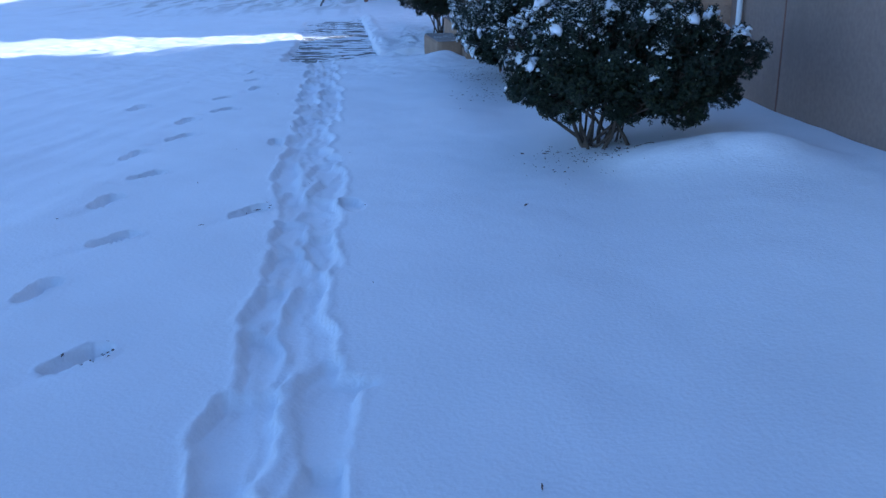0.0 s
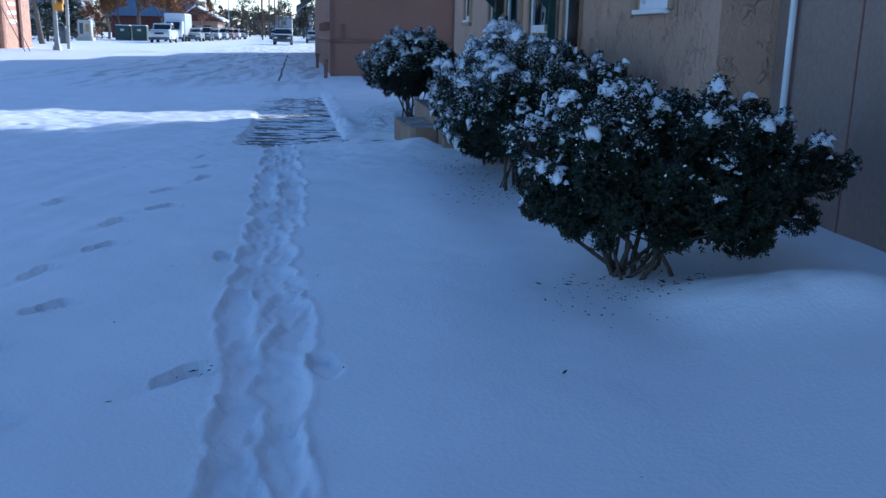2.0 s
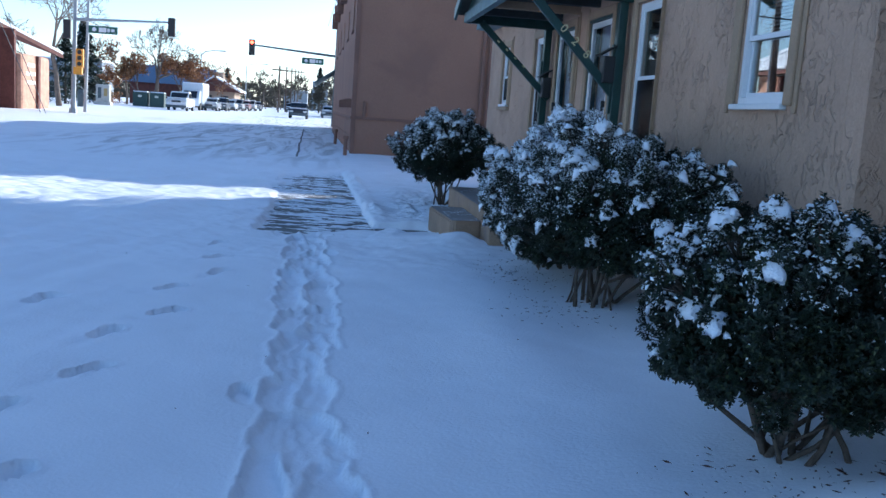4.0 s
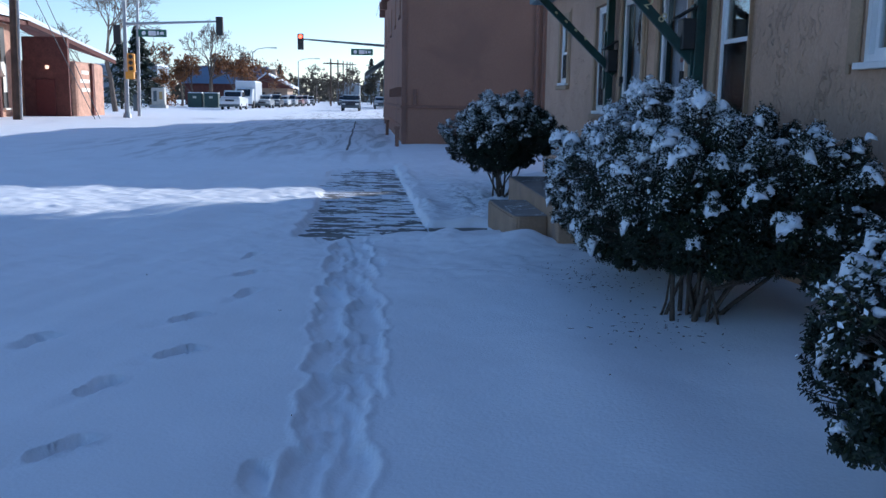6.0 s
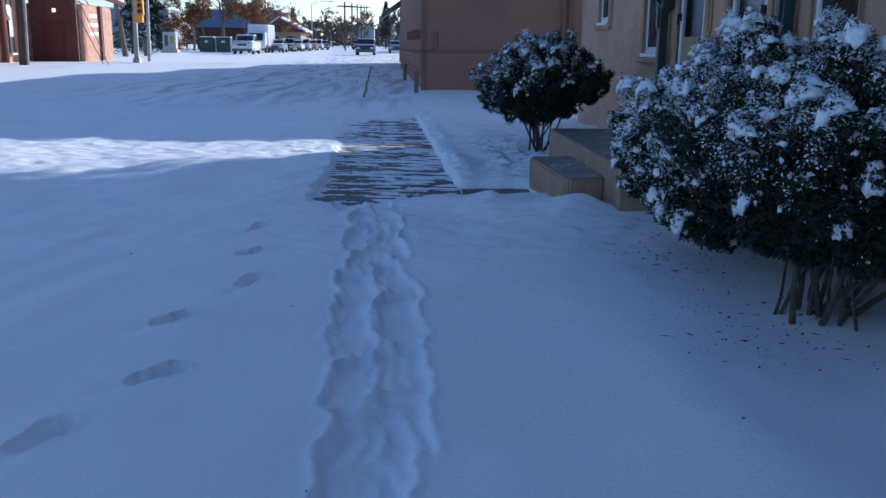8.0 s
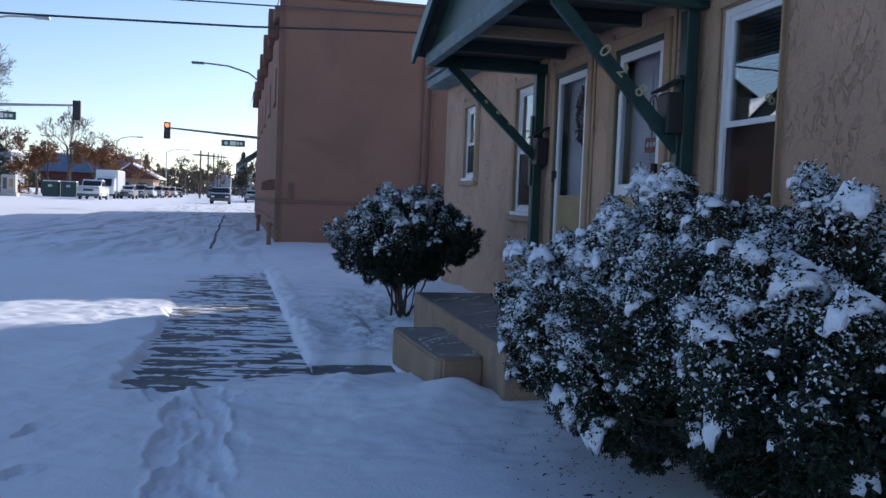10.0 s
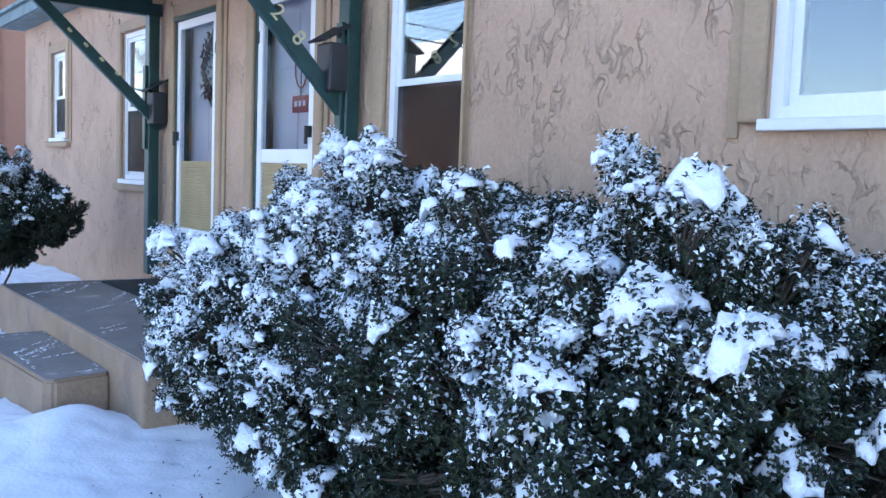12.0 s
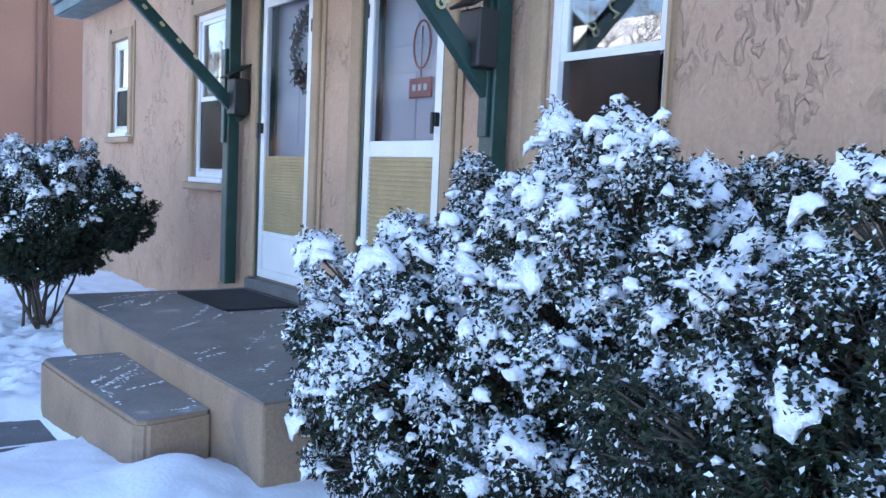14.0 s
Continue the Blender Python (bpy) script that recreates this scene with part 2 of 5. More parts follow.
def beam(a, b, w, h, bm=None, bevel=0.006):
    """A rectangular bar from a to b, w across and h deep."""
    bm = bm or bmesh.new()
    a, b = Vector(a), Vector(b)
    q = (b - a).to_track_quat("X", "Z")
    m = Matrix.LocRotScale((a + b) / 2, q, ((b - a).length, w, h))
    vs = bmesh.ops.create_cube(bm, size=1, matrix=m)["verts"]
    if bevel:
        bmesh.ops.bevel(bm, geom=list({e for v in vs for e in v.link_edges}), offset=bevel, segments=1, affect="EDGES")
    return bm


def rod(a, b, r0, r1=None, n=10, bm=None):
    bm = bm or bmesh.new()
    a, b = Vector(a), Vector(b)
    m = Matrix.Translation((a + b) / 2) @ (b - a).to_track_quat("Z", "Y").to_matrix().to_4x4()
    bmesh.ops.create_cone(bm, cap_ends=True, segments=n, radius1=r0, radius2=r0 if r1 is None else r1, depth=(b - a).length, matrix=m)
    return bm


def prism(outline, axis, lo, hi, bevel=0.0):
    """An outline of (u, v) pairs pushed along an axis: x takes (y, z), y takes (x, z), z takes (x, y)."""
    bm = bmesh.new()
    put = {"x": lambda u, v, w: (w, u, v), "y": lambda u, v, w: (u, w, v), "z": lambda u, v, w: (u, v, w)}[axis]
    a = [bm.verts.new(put(u, v, lo)) for u, v in outline]
    b = [bm.verts.new(put(u, v, hi)) for u, v in outline]
    bm.faces.new(a)
    bm.faces.new(b[::-1])
    for i in range(len(a)):
        j = (i + 1) % len(a)
        bm.faces.new((a[i], b[i], b[j], a[j]))
    bmesh.ops.recalc_face_normals(bm, faces=bm.faces)
    if bevel:
        bmesh.ops.bevel(bm, geom=list(bm.edges), offset=bevel, segments=2, affect="EDGES")
    return bm


def raw(name, verts, faces, mats, parent=None, index=None, smooth=False, label=""):
    """A mesh straight from arrays, for what has very many pieces; faces is an (n, 3 or 4) array."""
    me = bpy.data.meshes.new(name)
    off = np.array(BASE.get(parent.name, Vector((0, 0, 0)))) if parent else np.zeros(3)
    v = np.asarray(verts, dtype=np.float32) - off
    f = np.asarray(faces, dtype=np.int32)
    k = f.shape[1]
    me.vertices.add(len(v))
    me.vertices.foreach_set("co", v.astype(np.float32).ravel())
    me.loops.add(f.size)
    me.loops.foreach_set("vertex_index", f.ravel())
    me.polygons.add(len(f))
    me.polygons.foreach_set("loop_start", np.arange(0, f.size, k, dtype=np.int32))
    if index is not None:
        me.polygons.foreach_set("material_index", np.asarray(index, dtype=np.int32))
    me.polygons.foreach_set("use_smooth", np.full(len(f), smooth))
    for m in mats:
        me.materials.append(m)
    me.update(calc_edges=True)
    ob = new(name, me)
    if parent:
        ob.parent = parent
        BASE[ob.name] = Vector(off)
    if label:
        ob["label"] = label
    return ob


def tubes(segs, n=5):
    """Tapered tubes for rows of (ax, ay, az, ra, bx, by, bz, rb)."""
    s = np.asarray(segs, dtype=float)
    a, ra, b, rb = s[:, :3], s[:, 3], s[:, 4:7], s[:, 7]
    d = b - a
    d /= np.linalg.norm(d, axis=1)[:, None] + 1e-9
    ref = np.where(np.abs(d[:, 2:3]) > 0.9, np.array([[1.0, 0, 0]]), np.array([[0, 0, 1.0]]))
    u = np.cross(d, ref)
    u /= np.linalg.norm(u, axis=1)[:, None]
    w = np.cross(d, u)
    ang = np.arange(n) * 2 * math.pi / n
    ring = np.cos(ang)[None, :, None] * u[:, None] + np.sin(ang)[None, :, None] * w[:, None]
    v = np.concatenate([a[:, None] + ring * ra[:, None, None], b[:, None] + ring * rb[:, None, None]], axis=1).reshape(-1, 3)
    i = np.arange(n)
    quad = np.stack([i, (i + 1) % n, (i + 1) % n + n, i + n], axis=1)
    f = (quad[None] + (np.arange(len(s)) * 2 * n)[:, None, None]).reshape(-1, 4)
    return v, f


# ---- snow-covered ground ----
def hash2(ix, iy, seed):
    h = np.sin(ix * 127.1 + iy * 311.7 + seed * 74.7) * 43758.5453
    return h - np.floor(h)


def vnoise(x, y, seed=0):
    ix, iy = np.floor(x), np.floor(y)
    fx, fy = x - ix, y - iy
    fx, fy = fx * fx * (3 - 2 * fx), fy * fy * (3 - 2 * fy)
    a, b = hash2(ix, iy, seed), hash2(ix + 1, iy, seed)
    c, d = hash2(ix, iy + 1, seed), hash2(ix + 1, iy + 1, seed)
    return (a * (1 - fx) + b * fx) * (1 - fy) + (c * (1 - fx) + d * fx) * fy - 0.5


def fbm(x, y, seed=0, octaves=4):
    return sum(vnoise(x * 2.03 ** k, y * 2.03 ** k, seed + k) / 2 ** k for k in range(octaves))


def smooth(v):
    v = np.clip(v, 0, 1)
    return v * v * (3 - 2 * v)


LEAN_WALK = -0.024                   # the street runs a little off the house's line
SLAB_TOP = -0.05
PRINTS = [(-0.55, 3.11), (-0.91, 3.8), (-0.79, 4.5), (-1.02, 5.22), (-0.93, 5.85), (-1.18, 6.52), (-0.95, 7.05), (-1.04, 7.75), (-0.81, 8.29), (-1.59, 8.47), (-0.91, 8.98), (-0.68, 9.66), (-0.77, 10.33), (-0.85, 11.04), (-0.19, 4.93)]


def walk_left(y):
    return -0.57 + LEAN_WALK * (y - 11.8)


def walk_right(y):
    return 0.655 - 0.03 * (y - 12.2)


def cleared(x, y):
    """1 inside the shovelled walk and its spur to the step, 0 outside."""
    edge = 0.05 * fbm(x * 3, y * 3, 31) * 2
    near = 11.95 + 0.36 * (x + 0.57) + edge
    a = smooth((x - walk_left(y) + 0.04 + edge * 1.6) / 0.09) * smooth((walk_right(y) - x + 0.05 + edge * 0.4) / 0.06) * smooth((y - near + 0.05) / 0.1) * smooth((21.0 + x - y + edge * 6) / 0.5)
    b = smooth((x - 0.6) / 0.05) * smooth((1.36 - x) / 0.08) * smooth((y - 12.34 - edge) / 0.08) * smooth((13.05 - y + edge) / 0.08)
    return np.maximum(a, b)


def ground_z(x, y):
    x, y = np.asarray(x, float), np.asarray(y, float)
    near = smooth((40 - np.abs(y - 8)) / 15) * smooth((30 - np.abs(x)) / 15)
    z = 0.03 * fbm(x * 0.5, y * 0.35, 3) + 0.02 * fbm(x * 1.6, y * 1.1, 5) * near
    # wind-blown ripples towards the street
    z = z + near * smooth((-0.9 - x) / 0.8) * (0.05 * fbm((x - y * 0.3) * 1.5, (y + x * 0.3) * 0.22, 9) + 0.012 * fbm((x - y * 0.3) * 5, y * 0.7, 12))
    rough = smooth((y - 9.4) / 1.6) * smooth((26 - y) / 4) * smooth((x + 7) / 2)
    z = z + rough * (0.03 * fbm(x * 2.6, y * 3.2, 91, 3) + 0.016 * fbm(x * 8, y * 8, 93, 3))
    # drift against the wall, hollow under the first bush, ridge in front of it
    z = z + 0.17 * smooth((x - 1.5) / 1.8) * smooth((8.4 - y) / 1.6) + 0.07 * smooth((x - 1.5) / 1.2) * smooth((y - 6.4) / 1.5) * smooth((20 - y) / 2)
    z = z + 0.02 * np.exp(-((x - 2.05) / 0.5) ** 2 - ((y - 6.2) / 0.45) ** 2)
    z = z + 0.12 * smooth((x - 1.8) / 0.5) * smooth((3.2 - x) / 0.5) * np.exp(-((y - 5.3 + 0.3 * (x - 2.4)) / 0.3) ** 2) * (1 + 0.8 * fbm(x * 1.8, y * 1.8, 71))
    z = z + 0.1 * np.exp(-((x - 1.5) / 0.25) ** 2 - ((y - 11.55) / 0.22) ** 2) + 0.07 * np.exp(-((x - 1.25) / 0.4) ** 2 - ((y - 11.3) / 0.35) ** 2) + 0.04 * np.exp(-((x - 1.1) / 0.5) ** 2 - ((y - 11.8) / 0.4) ** 2)
    z = z + 0.02 * np.exp(-((x - 2.0) / 0.5) ** 2 - ((y - 8.95) / 0.5) ** 2) + 0.035 * np.exp(-((x - 1.25) / 0.35) ** 2 - ((y - 7.6) / 0.7) ** 2)
    # banks along the shovelled walk
    out = walk_left(y) - x
    z = z + smooth((y - 11.2) / 1.2) * smooth((23 - y) / 2) * (0.006 * np.exp(-((out - 0.3) / 0.25) ** 2) * (1 + 5 * fbm(x * 3, y * 3, 19)) + 0.03 * np.exp(-((x - walk_right(y) - 0.14) / 0.12) ** 2) * (1 + 2.2 * fbm(x * 4, y * 4, 17)))
    z = z + 0.03 * smooth((y - 12.6) / 0.8) * smooth((19 - y) / 3) * smooth((x - 0.8) / 0.4) * (0.6 + 2.2 * fbm(x * 6, y * 6, 21) + 1.3 * fbm(x * 17, y * 17, 23, 2)) * smooth((2.8 - x) / 0.5)
    # beaten trail: two trodden channels with a crisp crest between them, stepped where each toe dug in
    c = np.interp(y, (-8, 2.2, 4.4, 6.7, 9.1, 12.2), (0.2, 0.165, 0.15, 0.03, 0.02, -0.13))
    on = smooth((12.3 - y) / 0.5)
    x_true, y_true = x, y
    x = x + 0.05 * fbm(x_true * 4, y_true * 5, 81) + 0.02 * fbm(x_true * 15, y_true * 15, 82, 2)
    y = y + 0.05 * fbm(x_true * 7, y_true * 7, 83)
    hollow = np.zeros_like(z)
    for side, gap, phase in ((-1, 0.47, 0.0), (1, 0.52, 0.21), (-1, 0.63, 0.33), (1, 0.71, 0.5)):
        s = (y + phase) / gap
        cell = np.floor(s)
        q = s - cell
        off = c + side * 0.085 + 0.03 * np.sin(y * 1.9 + phase * 7 + side) + 0.1 * (hash2(cell, side * 2.0 + phase, 57) - 0.5) + 0.12 * (q - 0.5) * (hash2(cell, side + phase, 58) - 0.5)
        half = 0.028 + 0.03 * np.sqrt(np.clip(np.sin(math.pi * q), 0, 1)) + 0.022 * hash2(cell, phase * 5.0, 53)
        dig = 0.012 + 0.034 * q * smooth((1 - q) * gap / 0.035) * (0.6 + 0.8 * hash2(cell, side + phase, 7))
        near_edge = (half - np.abs(x - off)) / 0.028
        hollow = np.maximum(hollow, dig * smooth(near_edge + 0.5))
        z = z + on * 0.009 * np.exp(-((near_edge + 0.75) / 0.42) ** 2) * (0.5 + hash2(cell, side * 3.0, 54))
    for side, phase, wide, gap in ((-1, 0.29, 0.2, 0.83), (1, 0.07, 0.2, 1.13)):
        s = (y + phase) / gap
        cell = np.floor(s)
        u = (s - cell - 0.5) * gap + 0.1 * (hash2(cell, side * 2.0 + wide, 57) - 0.5)
        off = c + side * wide + 0.1 * (hash2(cell * 1.7, side * 5.0 + phase, 53) - 0.5)
        tilt = 0.35 * (hash2(cell, phase * 9, 55) - 0.5)
        r = ((x - off - tilt * u) / 0.048) ** 2 + (u / 0.15) ** 4
        keep = (hash2(cell, phase * 31 + side, 59) > 0.5) & (y > 2.8)
        hollow = np.maximum(hollow, keep * smooth((1.12 - r) / 0.35) * (0.02 + 0.018 * smooth((u + 0.1) / 0.22)))
    z = z - on * hollow
    # single slanting prints out on the open snow, each with a drag behind it and a steep toe
    x, y = x_true + 0.014 * fbm(x_true * 9, y_true * 9, 85), y_true + 0.015 * fbm(x_true * 9, y_true * 9, 87)
    for k, (px, py) in enumerate(PRINTS):
        turn = 0.5 + 0.2 * (-1) ** k
        dx, dy = (x - px) * math.cos(turn) - (y - py) * math.sin(turn), (x - px) * math.sin(turn) + (y - py) * math.cos(turn)
        waist = 0.056 + 0.008 * np.clip(dy / 0.15, -1, 1) - 0.012 * np.exp(-((dy + 0.02) / 0.05) ** 2)
        r = (dx / waist) ** 2 + (dy / 0.13) ** 4
        drag = np.exp(-(dx / 0.06) ** 2 - ((dy + 0.2) / 0.12) ** 2)
        z = z - 0.062 * smooth((1.15 - r) / 0.4) * (0.5 + 0.5 * smooth((dy + 0.13) / 0.24)) - 0.014 * drag + 0.009 * np.exp(-((r - 1.6) / 0.3) ** 2)
    x, y = x_true, y_true
    # shovelled concrete, with the scraped ridges that the blade left
    m = cleared(x, y)
    along = y + 0.1 * x + 0.1 * fbm(x * 1.7, y * 1.7, 61)
    bare = 0.5 * smooth((x - 0.6) / 0.1) + 0.3 * smooth((0.1 - x) / 0.4) * smooth((13.2 - y) / 0.7)
    ridge = fbm(along * 24, x * 3.4, 63, 3) + 0.12 * fbm(along * 5, x * 1.1, 67, 2) + 0.25 * fbm(x * 20, y * 20, 65, 2) - bare
    scraped = SLAB_TOP - 0.004 + 0.03 * np.maximum(ridge + 0.03, -0.3) + 0.004 * smooth((np.abs(x - 0.05) - 0.5) / 0.2)
    return z * (1 - m) + scraped * m


def strip(lo, hi, edges, steps):
    """Grid lines between lo and hi, closer where the trail runs."""
    return np.concatenate([np.arange(a, b, s) for a, b, s in zip((lo, *edges), (*edges, hi), steps)])


def widen(mid_lines, far, grow=1.16):
    out, s = [mid_lines[-1]], mid_lines[-1] - mid_lines[-2]
    while out[-1] < far:
        s *= grow
        out.append(out[-1] + s)
    back, s = [mid_lines[0]], mid_lines[1] - mid_lines[0]
    while back[-1] > -far:
        s *= grow
        back.append(back[-1] - s)
    return np.concatenate([back[:0:-1], mid_lines, out[1:]])


gx = widen(strip(-4.6, 3.4, (-1.3, 0.8), (0.04, 0.016, 0.03)), 2600)
gy = widen(strip(1.2, 24.0, (11.5, 16.0, 21.3), (0.022, 0.017, 0.026, 0.06)), 2600)
GX, GY = np.meshgrid(gx, gy)
GZ = ground_z(GX, GY)
ny, nx = GX.shape
idx = np.arange(ny * nx).reshape(ny, nx)
quads = np.stack([idx[:-1, :-1], idx[:-1, 1:], idx[1:, 1:], idx[1:, :-1]], axis=-1).reshape(-1, 4)
ground = raw("ground", np.stack([GX, GY, GZ], axis=-1).reshape(-1, 3), quads, [SNOW], smooth=True)
tagged(ground, "blue-white snow with a beaten foot trail and drifts", "snow", kind="structure")

# ---- shovelled pavement ----
pavement = thing("pavement", (0, 16, SLAB_TOP), "wet shovelled concrete pavement with scraped snow streaks", "pavement", kind="structure")
for k in range(8):
    y0 = 11.5 + k * 1.25
    x0, x1 = walk_left(y0) - 0.2, walk_right(y0) + 0.02
    part("slab", box(x0, y0 + 0.006, SLAB_TOP - 0.12, x1, y0 + 1.244, SLAB_TOP, 0.006), CONCRETE, pavement)
part("slab", box(0.672, 12.2, SLAB_TOP - 0.12, 1.3, 13.2, SLAB_TOP - 0.002, 0.006), CONCRETE, pavement)

# ---- house ----
WX, H0, H1, TOP = 3.0, 7.62, 19.15, 2.92
OPEN = {"w1": (17.45, 18.05, 1.54, 2.49), "w2": (14.92, 15.62, 1.14, 2.47), "d1": (13.5, 14.32, 0.46, 2.46), "d2": (12.05, 12.88, 0.46, 2.46), "w3": (10.62, 11.30, 1.10, 2.47), "w4": (8.30, 9.02, 1.5, 2.47)}


def wall_with_openings(x0, x1, y0, y1, z0, z1, holes):
    """A wall along y between x0 and x1, with rectangular openings right through it."""
    bm = bmesh.new()
    ys = sorted({y0, y1, *(h[0] for h in holes), *(h[1] for h in holes)})
    for a, b in zip(ys, ys[1:]):
        spans, z = [], z0
        for h in sorted((h for h in holes if h[0] < (a + b) / 2 < h[1]), key=lambda h: h[2]):
            spans.append((z, h[2]))
            z = h[3]
        spans.append((z, z1))
        for c, d in spans:
            if d - c > 0.001:
                box(x0, a, c, x1, b, d, bm=bm)
    bmesh.ops.remove_doubles(bm, verts=bm.verts, dist=0.0005)
    bm.verts.index_update()
    doomed = {}
    for f in bm.faces:
        doomed.setdefault(tuple(sorted(v.index for v in f.verts)), []).append(f)
    bmesh.ops.delete(bm, geom=[f for g in doomed.values() if len(g) > 1 for f in g], context="FACES_ONLY")
    return bm


wall_house = part("wall_house", wall_with_openings(WX, WX + 0.22, H0, H1, -0.4, TOP, list(OPEN.values())), STUCCO)
tagged(wall_house, "tan knockdown-stucco house wall with hairline cracks", "wall", kind="structure")
tagged(part("wall_house_end", box(WX, H1, -0.4, 9.0, H1 + 0.2, TOP - 0.004), STUCCO), "tan stucco end wall of the house", "wall", kind="structure")
tagged(part("wall_house_south", box(WX + 0.001, H0 - 0.2, -0.4, 9.0, H0 - 0.001, TOP - 0.004), STUCCO), "tan stucco side wall of the house", "wall", kind="structure")
tagged(part("wall_rear", box(8.8, H0, -0.4, 9.0, H1, TOP), STUCCO), "plain tan rear wall of the house", "wall", kind="structure")
# interior surfaces, all in the colour darkened to look unlit
tagged(part("floor", box(WX + 0.23, H0, 0.2, 8.8, H1, 0.42), INSIDE), "floor inside the house, coloured dark to look unlit", "floor", kind="structure")
tagged(part("wall_inner", box(5.2, H0, 0.42, 5.3, H1, TOP - 0.02), INSIDE), "inner room wall behind the windows, coloured dark to look unlit", "wall", kind="structure")
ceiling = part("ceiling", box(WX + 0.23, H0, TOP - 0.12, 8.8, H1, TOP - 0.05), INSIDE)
tagged(ceiling, "ceiling inside the house, coloured dark to look unlit", "ceiling", kind="structure")

roof = thing("roof", (6, 13.4, TOP), "snow-topped house roof with teal eave trim", "roof", kind="structure")
part("roof_slope", prism([(2.74, TOP + 0.02), (5.8, TOP + 2.25), (9.2, TOP + 0.02), (9.2, TOP + 0.14), (5.8, TOP + 2.37), (2.74, TOP + 0.14)], "y", H0 - 0.25, H1 + 0.28), SHINGLE, roof)
part("gable_wall", prism([(3.0, TOP + 0.0), (9.0, TOP + 0.0), (5.8, TOP + 2.1)], "y", H1, H1 + 0.2), STUCCO, roof)
part("snow_cover", prism([(2.78, TOP + 0.165), (5.8, TOP + 2.376), (9.2, TOP + 0.146), (9.2, TOP + 0.2), (5.8, TOP + 2.44), (2.8, TOP + 0.22)], "y", H0 - 0.2, H1 + 0.24), SNOW, roof)
part("fascia", box(2.70, H0 - 0.27, TOP - 0.02, 2.738, H1 + 0.3, TOP + 0.1, 0.006), TEAL_EDGE, roof)
part("gutter_edge", box(2.66, H0 - 0.28, TOP + 0.105, 2.76, H1 + 0.31, TOP + 0.15, 0.01), TEAL_EDGE, roof)
part("soffit", box(2.74, H0 - 0.2, TOP - 0.03, 2.995, H1 + 0.25, TOP + 0.015), TEAL_EDGE, roof)

def stucco_surround(name, y0, y1, z0, z1, parent, sill=True, near=True):
    """Raised stucco moulding on the wall's face round an opening."""
    for a, b, c, d in ((y0 - 0.1 if near else y0 - 0.008, y0 - 0.004, z0, z1 + 0.1), (y1 + 0.004, y1 + 0.1, z0, z1 + 0.1), (y0 - 0.004, y1 + 0.004, z1 + 0.004, z1 + 0.1)):
        part(name, box(WX - 0.035, a, c, WX - 0.002, b, d, 0.012), STUCCO_TRIM, parent)
    for a, b, c, d in (((y0 - 0.15, y0 - 0.102, z0 - 0.05, z1 + 0.15),) if near else ()) + ((y1 + 0.102, y1 + 0.15, z0 - 0.05, z1 + 0.15),):
        part(name, box(WX - 0.016, a, c, WX - 0.002, b, d, 0.006), STUCCO_TRIM, parent)
    if sill:
        part("stucco_sill", box(WX - 0.06, y0 - 0.13, z0 - 0.09, WX - 0.002, y1 + 0.13, z0 - 0.03, 0.014), STUCCO_TRIM, parent)


def sash_window(name, key, label, blind=0.0, sill=True):
    y0, y1, z0, z1 = OPEN[key]
    w = thing(name, (WX, (y0 + y1) / 2, z0), label, "window", kind="structure")
    stucco_surround("stucco_moulding", y0, y1, z0, z1, w, sill, key != "w3")
    x0, x1, t = WX + 0.015, WX + 0.09, 0.045
    part("window_sill", box(WX - 0.05, y0 - 0.01, z0 - 0.028, x1, y1 + 0.01, z0 + 0.012, 0.006), TRIM_WHITE, w)
    fr = bmesh.new()
    for a, b, c, d in ((y0, y0 + t, z0 + 0.014, z1), (y1 - t, y1, z0 + 0.014, z1), (y0 + t, y1 - t, z1 - t, z1), (y0 + t, y1 - t, z0 + 0.014, z0 + 0.014 + t)):
        box(x0, a, c, x1, b, d, bm=fr)
    part("window_frame", fr, TRIM_WHITE, w)
    mid = z0 + (z1 - z0) * 0.49
    for nm, dx, lo, hi in (("upper_sash", 0.012, mid - 0.02, z1 - t), ("lower_sash", 0.035, z0 + t + 0.014, mid + 0.02)):
        sa = bmesh.new()
        s = 0.035
        a, b = y0 + t + 0.001, y1 - t - 0.001
        for p, q, c, d in ((a, a + s, lo, hi), (b - s, b, lo, hi), (a + s, b - s, hi - s, hi), (a + s, b - s, lo, lo + s)):
            box(x0 + dx, p, c, x0 + dx + 0.022, q, d, bm=sa)
        so = part(nm, sa, TRIM_WHITE, w)
        pane = part("pane", box(x0 + dx + 0.008, a + s, lo + s, x0 + dx + 0.013, b - s, hi - s), GLASS, so)
        pane.visible_shadow = False
    if key != "w4":
        part("insect_screen", box(x0 + 0.004, y0 + t + 0.03, z0 + t + 0.04, x0 + 0.008, y1 - t - 0.03, mid - 0.022), SCREEN, w, "dark fine-mesh insect screen").visible_shadow = False
    if blind:
        n = 16
        bl = bmesh.new()
        for k in range(n):
            z = z1 - t - 0.02 - k * 0.026
            beam((x1 + 0.05, y0 + t, z), (x1 + 0.05, y1 - t, z), 0.03, 0.003, bl, 0)
        part("blind", bl, BLIND, w, "cream slatted blind")
    return w


sash_window("window_1", "w1", "small white-framed sash window in tan stucco")
sash_window("window_2", "w2", "tall white-framed sash window beside the porch")
sash_window("window_3", "w3", "white sash window reflecting sky and branches", 1, False)
sash_window("window_4", "w4", "white sash window with grey interior blind", 1, False)


